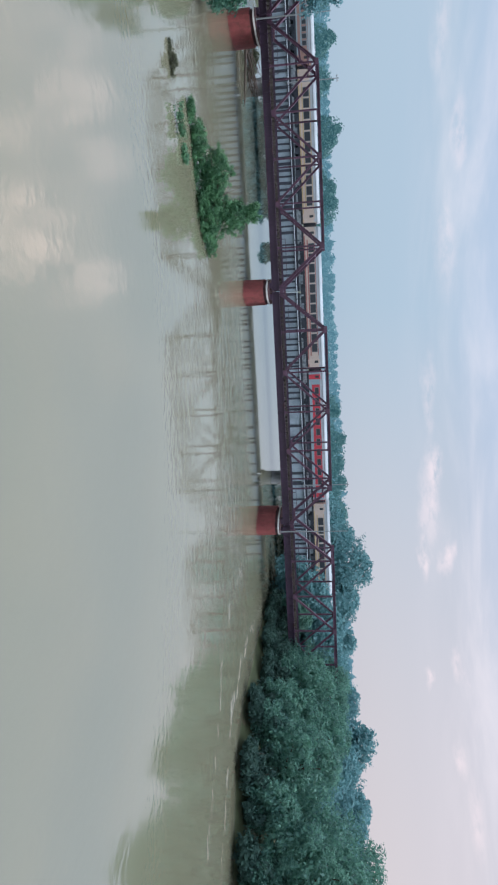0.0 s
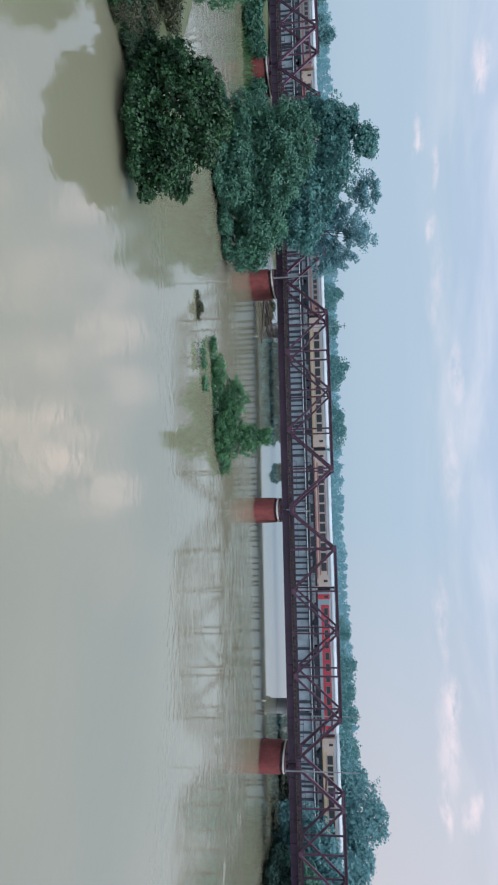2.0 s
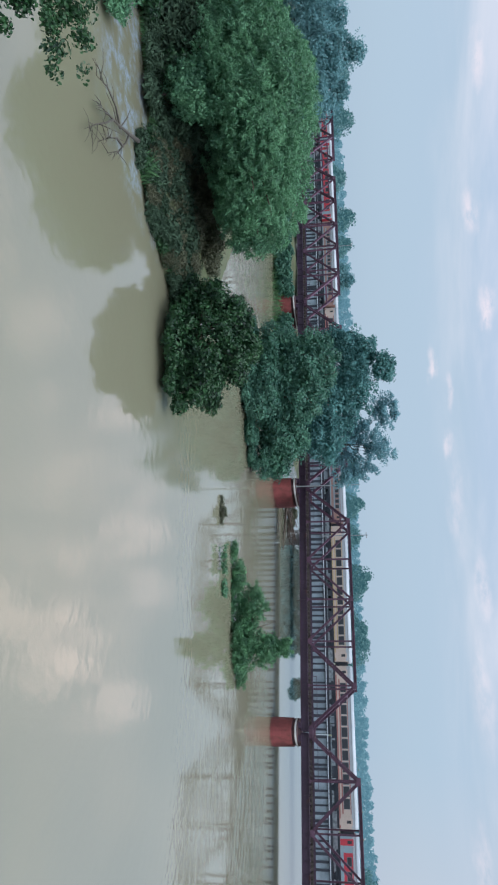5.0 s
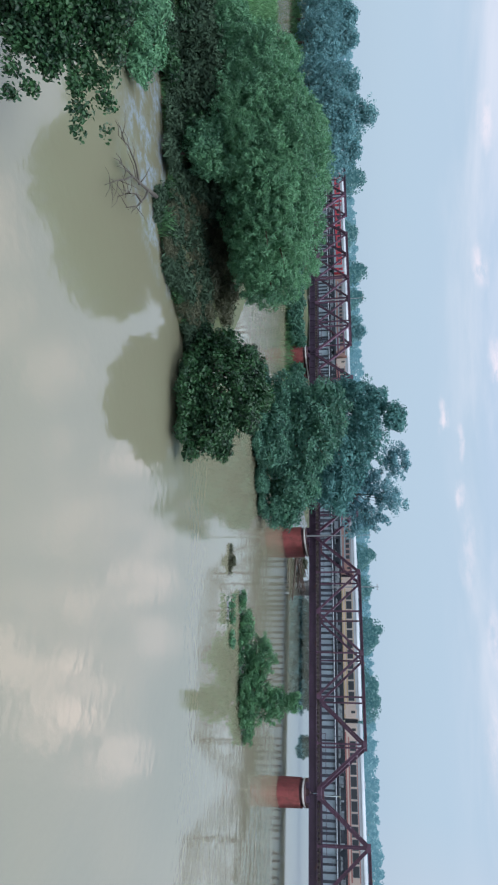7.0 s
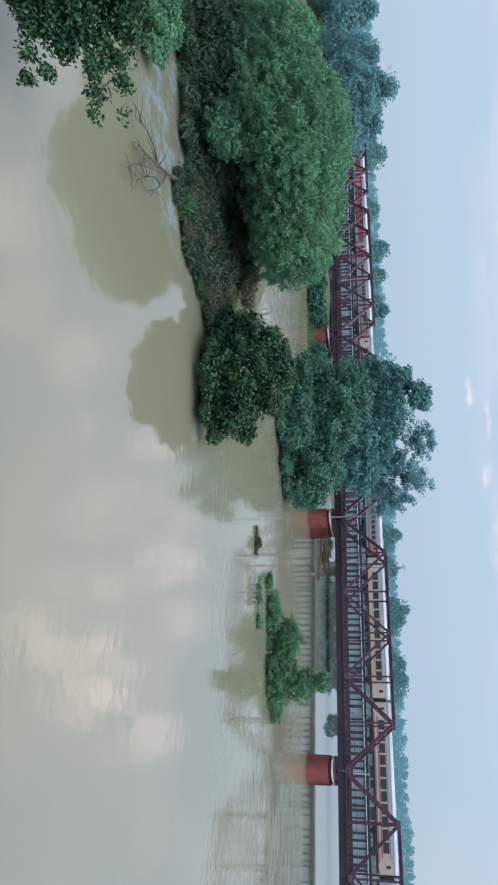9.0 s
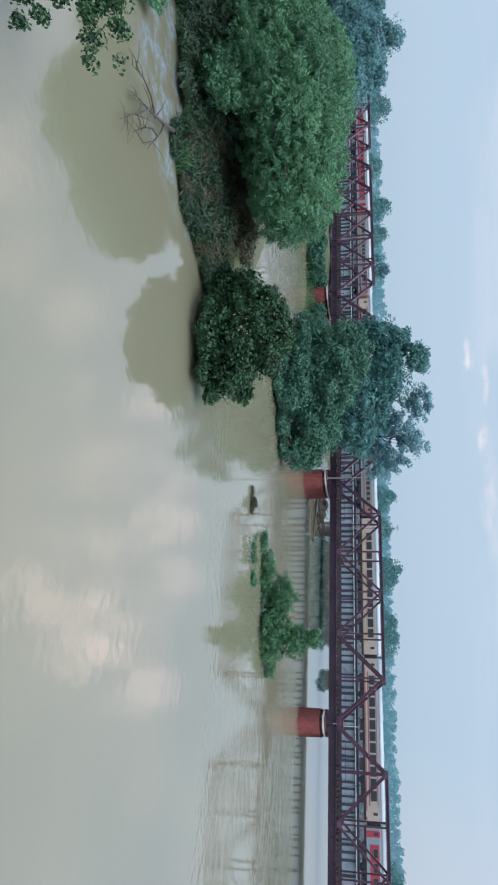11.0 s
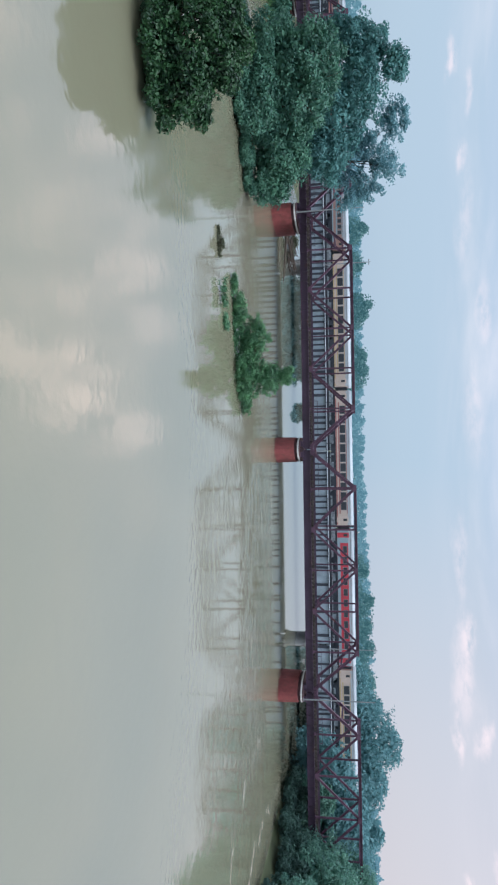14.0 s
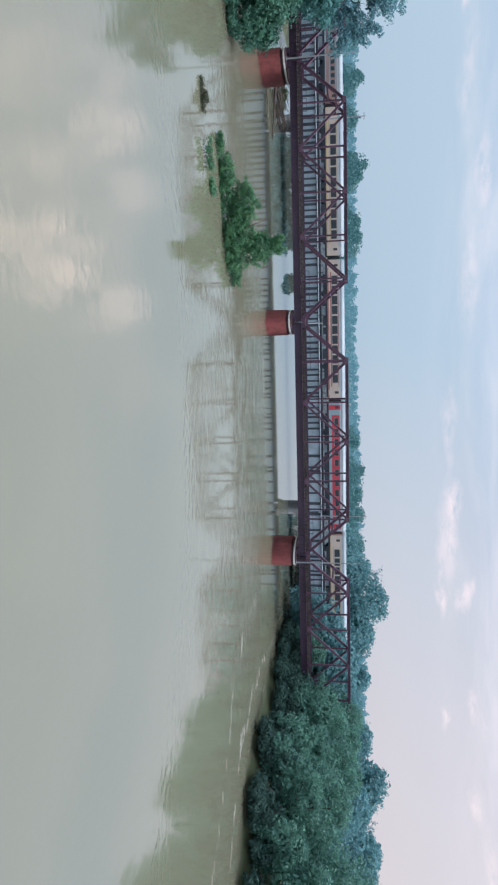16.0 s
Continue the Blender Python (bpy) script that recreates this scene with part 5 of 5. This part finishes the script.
for i, (x, y, h, c) in enumerate(WOOD):
    h *= (0.93 if c == "b" else 1.0) * (0.91 if x > 68 else 1.0)
    w = h * rng_wood.uniform(0.44, 0.54)
    if c == "t":
        tree("bank_shrub", "tangled thicket at the foot of the wood, darkened for shade", (x, y, ground_z(x, y)),
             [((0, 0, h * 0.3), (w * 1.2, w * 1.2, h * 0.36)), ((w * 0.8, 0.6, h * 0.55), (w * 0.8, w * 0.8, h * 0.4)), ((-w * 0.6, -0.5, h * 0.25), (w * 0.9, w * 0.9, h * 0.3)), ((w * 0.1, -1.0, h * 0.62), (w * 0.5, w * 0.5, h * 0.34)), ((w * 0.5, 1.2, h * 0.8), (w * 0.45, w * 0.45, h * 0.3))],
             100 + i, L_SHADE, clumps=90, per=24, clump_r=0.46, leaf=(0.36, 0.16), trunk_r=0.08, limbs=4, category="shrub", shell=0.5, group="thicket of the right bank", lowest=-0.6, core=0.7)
        continue
    near = c == "g"
    tree("bank_tree", "dense green riverside tree on the wooded bank", (x, y, ground_z(x, y)),
         [((0, 0, h * 0.62), (w, w, h * 0.38)), ((w * 0.5, 0.4, h * 0.44), (w * 0.85, w * 0.8, h * 0.34)), ((-w * 0.45, -0.6, h * 0.47), (w * 0.85, w * 0.8, h * 0.30)), ((rng_wood.uniform(-1, 1), 0, h * 0.84), (w * 0.5, w * 0.5, h * 0.16)), ((0.2 * w, -0.3, h * 0.2), (w * 0.85, w * 0.85, h * 0.24)), ((-0.8 * w, -0.5, h * 0.24), (w * 0.5, w * 0.5, h * 0.2))],
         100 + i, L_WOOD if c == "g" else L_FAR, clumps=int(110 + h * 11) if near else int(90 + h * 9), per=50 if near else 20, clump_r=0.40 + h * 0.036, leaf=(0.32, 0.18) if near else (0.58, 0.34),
         trunk_r=0.25, limbs=5, shell=0.6, group="trees of the right bank wood", lowest=-0.6, core=0.5 if near else 0.9)

# trees near the left end of the bridges
for i, (x, y, h, wk) in enumerate([(-121, -5, 18.0, 0.34), (-112, -4, 14, 0.42), (-131, -6, 15, 0.4), (-145, -7, 15.5, 0.4), (-156, -6, 15, 0.45), (-170, -6, 16, 0.45), (-76, 40, 15, 0.3), (-106, 44, 13.5, 0.45)]):
    w = h * wk
    tree("bank_tree", "tree by the end of the bridge, leaves blued for haze", (x, y, ground_z(x, y)),
         [((0, 0, h * 0.6), (w, w * 0.8, h * 0.38)), ((w * 0.6, 0, h * 0.42), (w * 0.8, w * 0.8, h * 0.40)), ((-w * 0.6, 0, h * 0.36), (w * 0.8, w * 0.8, h * 0.36)), ((w * 0.2, 0, h * 0.86), (w * 0.4, w * 0.4, h * 0.14))],
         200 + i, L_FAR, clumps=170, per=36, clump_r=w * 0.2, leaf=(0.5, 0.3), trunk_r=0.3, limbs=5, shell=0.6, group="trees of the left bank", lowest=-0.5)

# low green growth on the left bank under the old bridge
for i in range(18):
    x = -51.5 - i * 4.6 + (-2.2 if i == 3 else 1.6 if i == 2 else 0.0)
    y = float(np.interp(x, [-155, -100, -60, -50], [-8, -5.5, -3.8, -2.0])) + rng_low.uniform(0.3, 1.2)
    tree("bank_shrub", "low rounded green shrub below the bridge", (x, y, ground_z(x, y)),
         [((0, 0, 1.2), (2.9, 1.3, 1.6)), ((1.2, 0.3, 2.2), (2.2, 1.0, 1.2)), ((-1.4, 0.2, 2.0), (1.8, 1.0, 1.1))],
         560 + i, L_GREEN, clumps=60, per=36, clump_r=0.5, leaf=(0.4, 0.2), trunk_r=0.06, limbs=3, category="shrub", lowest=-0.2, group="shrubs of the left bank")

# ---------------- the distance ----------------
def at_heading(a, dist):
    return EYE[0] + dist * math.sin(radians(a)), EYE[1] + dist * math.cos(radians(a))


def backdrop(name, label, crowns, leaf, per, mat, seed):
    """Far woods as one mass of leaves: crowns are (x, y, breadth, height)."""
    rng = np.random.default_rng(seed)
    ps, ns = [], []
    for x, y, w, h in crowns:
        for k, (dx, dz, sw, sh) in enumerate(((0, 0.55, 0.8, 0.45), (-0.55, 0.38, 0.6, 0.4), (0.5, 0.42, 0.65, 0.42), (rng.uniform(-0.3, 0.3), 0.82, 0.4, 0.18))):
            d = rng.normal(0, 1, (per, 3))
            d /= np.linalg.norm(d, axis=1, keepdims=True)
            lump = 1 + 0.22 * np.sin(d @ rng.normal(0, 4.0, 3) + 1.7)
            ps.append(np.array([x + dx * w, y, dz * h]) + d * lump[:, None] * np.array([w * sw, w * sw, h * sh]) * rng.uniform(0.6, 1.0, (per, 1)))
            ns.append(d)
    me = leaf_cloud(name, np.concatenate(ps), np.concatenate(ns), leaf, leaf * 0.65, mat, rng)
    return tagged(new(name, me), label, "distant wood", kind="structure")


rng_far = random.Random(9)
line = []
a = -78.0
while a < 62:
    dist = 620 + rng_far.uniform(-25, 25)
    rise = np.interp(a, [-78, -55, -48, -40, -30, -18, -5, 5, 10, 13, 25, 62], [0.016, 0.013, 0.008, 0.010, 0.009, 0.0085, 0.0070, 0.008, 0.011, 0.014, 0.017, 0.019])
    line.append((*at_heading(a, dist), rng_far.uniform(5, 10), EYE[2] + dist * (rise + rng_far.gauss(0, 0.0012))))
    # leaf glow stands in for the haze in front of these woods
    a += rng_far.uniform(0.5, 0.9)
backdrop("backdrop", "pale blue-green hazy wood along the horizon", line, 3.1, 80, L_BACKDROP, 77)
# heading to the right of the square, rise of the top over the eye's level, breadth
NEARER = [(-56.5, 0.018, 13), (-54.0, 0.020, 14), (-51.0, 0.023, 12), (-46.8, 0.0105, 9), (-43.6, 0.022, 9), (-41.5, 0.015, 8), (-22.5, 0.016, 10), (-19.4, 0.0185, 8), (-16.9, 0.011, 9), (-13.6, 0.0235, 7),
          (-12.4, 0.017, 8), (-9.0, 0.0145, 11), (-7.6, 0.0165, 11), (8.9, 0.011, 9), (11.8, 0.0175, 10), (13.4, 0.015, 12), (15.4, 0.0175, 12), (17.6, 0.018, 13), (20.0, 0.021, 13), (23.0, 0.019, 14)]
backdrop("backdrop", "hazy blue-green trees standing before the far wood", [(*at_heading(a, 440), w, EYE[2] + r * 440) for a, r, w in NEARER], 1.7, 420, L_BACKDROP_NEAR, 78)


# ---------------- grass ----------------
def grass(name, label, count, seed, places, height, mat):
    """Blades: bent narrow triangles standing on the ground at the given places."""
    rng = np.random.default_rng(seed)
    xy = places(rng, count)
    z = land_height(xy[:, 0], xy[:, 1])
    keep = z > -0.12
    xy, z = xy[keep], z[keep]
    k = len(z)
    base = np.column_stack([xy, z])
    turn = rng.uniform(0, math.tau, k)
    side = np.column_stack([np.cos(turn), np.sin(turn), np.zeros(k)])
    bend = np.column_stack([rng.normal(0, 0.3, k), rng.normal(0, 0.3, k), np.ones(k)])
    h = height * rng.uniform(0.5, 1.25, (k, 1))
    w = 0.035 * h + 0.02
    mid = base + bend * h * np.array([0.35, 0.35, 0.6])
    tip = base + bend * h * np.array([1.1, 1.1, 1.0])
    v = np.stack([base - side * w, base + side * w, mid + side * w * 0.8, mid - side * w * 0.8, tip], 1).reshape(-1, 3)
    i = np.arange(k)[:, None] * 5
    f = np.concatenate([i + np.array([0, 1, 2]), i + np.array([0, 2, 3]), i + np.array([3, 2, 4])], 1).reshape(-1, 3)
    me = bpy.data.meshes.new(name)
    me.from_pydata(v.tolist(), [], f.tolist())
    me.materials.append(mat)
    return tagged(new(name, me), label, "grass", kind="stuff")


def spit_places(rng, count):
    x = rng.uniform(-130, -18, count)
    y = rng.uniform(-80, -38, count)
    return np.column_stack([x, y])[(y > -89 + 0.45 * (1.9 - x)) & (y > np.interp(x, *SHORE) + np.interp(x, [-60, -46], [1.0, 7.0])) & (x < -44) & ((x < -49) | (y > -52))]


def spit_edge(rng, count):
    x = rng.uniform(-46, -19, count)
    y = np.interp(x, *SHORE) + np.abs(rng.normal(0, 0.9, count))
    return np.column_stack([x, y])


def left_bank(rng, count):
    return np.column_stack([rng.uniform(-170, -50, count), rng.uniform(-9, 4, count)])


grass("tall_grass", "tall green grass covering the spit of land", 60000, 1, spit_places, 1.3, L_GRASS)
grass("reed_fringe", "green reeds and weeds along the water's edge", 3500, 2, spit_edge, 0.45, L_GRASS)
grass("reed_tuft", "thick tuft of long green reeds on the bank's edge", 420, 5, lambda rng, count: np.column_stack([rng.normal(-27.9, 0.4, count), rng.normal(-63.2, 0.4, count)]), 0.95, L_GRASS)
grass("bank_grass", "rough green grass on the bank below the bridge", 16000, 3, left_bank, 1.0, L_GRASS)


# ---------------- drowned wood ----------------
def dead_branch(label, at, boughs, r, mat, seed, twigs=0):
    rng = random.Random(seed)
    root = empty("fallen_branch", at)
    tagged(root, label, "branch")
    for i, path in enumerate(boughs):
        s = r * (0.55 if i else 1)
        part("bough", tube(bmesh.new(), path, [s, s * 0.7, s * 0.45, s * 0.15], 6), mat, root, smooth=True)
        for k in range(twigs):
            j = rng.randrange(1, 3)
            p = Vector(path[j]).lerp(Vector(path[j + 1]), rng.random())
            d = (Vector(path[3]) - Vector(path[0])).normalized() + Vector((rng.uniform(-1, 1), rng.uniform(-1, 1), rng.uniform(-0.1, 0.35)))
            q = p + d.normalized() * rng.uniform(0.6, 1.6)
            part("twig", tube(bmesh.new(), [p, p.lerp(q, 0.5) + Vector((0, 0, 0.08)), q], [s * 0.28, s * 0.18, s * 0.06], 5), mat, root, smooth=True)
    return root


# boughs added on the water in place of a leaning trunk's reflection
dead_branch("bare grey boughs in the shallows, standing for a trunk's reflection", (-28.4, -64.6, 0.1),
            [[(0, 0, 0.3), (1.2, -1.5, 0.35), (2.2, -3.0, 0.3), (3.0, -4.8, 0.1)], [(1.0, -1.3, 0.35), (2.4, -1.9, 0.5), (3.8, -2.6, 0.5), (4.8, -3.4, 0.3)],
             [(1.9, -2.4, 0.3), (1.9, -3.6, 0.5), (2.0, -4.8, 0.5), (2.3, -5.6, 0.3)], [(2.4, -3.3, 0.3), (3.6, -4.1, 0.4), (4.8, -5.0, 0.4), (5.8, -5.6, 0.2)], [(3.0, -2.2, 0.5), (3.6, -3.2, 0.6), (4.4, -3.9, 0.5), (5.2, -4.4, 0.3)]], 0.13, M_DEADWOOD, 3, 9)
dead_branch("dark driftwood log caught beside a bridge pier", (-33.0, 13.0, 0.05),
            [[(-2.5, 0.5, 0.5), (0, 0, 0.35), (3.0, -1.2, 0.25), (6.8, -2.6, 0.1)], [(-1.0, 0.2, 0.5), (0.5, 1.2, 0.9), (1.8, 2.0, 1.0), (3.0, 2.4, 0.9)]], 0.3, M_BARK, 4, 3)

# heap of driftwood against the pier of the newer bridge
rng_drift = random.Random(41)
heap = []
for i in range(34):
    x, y, z = rng_drift.uniform(-3.6, 2.6), rng_drift.uniform(-1.6, 1.2), rng_drift.uniform(0.05, 1.2)
    a, ln, up_ = rng_drift.gauss(0.1, 0.5), rng_drift.uniform(1.6, 4.2), rng_drift.uniform(-0.1, 0.5)
    d = Vector((math.cos(a), math.sin(a), up_)) * ln
    heap.append([tuple(Vector((x, y, z)) + d * f + Vector((0, 0, rng_drift.uniform(-0.1, 0.1)))) for f in (-0.5, -0.15, 0.2, 0.5)])
dead_branch("heap of dark drowned branches caught against a concrete pier", (-33.0, 19.0, 0.0), heap, 0.2, M_BARK, 6, 1)
tree("dry_bush", "brown drowned brush tangled in the driftwood", (-34.2, 19.6, 0.0),
     [((0, 0, 0.6), (2.6, 1.4, 0.9)), ((-1.2, 0.2, 1.2), (1.4, 1.0, 0.9))], 640, L_DRY, clumps=70, per=40, clump_r=0.4, leaf=(0.26, 0.08), trunk_r=0.05, limbs=10, category="bush", lowest=0.0, shell=0.3, core=0.4)
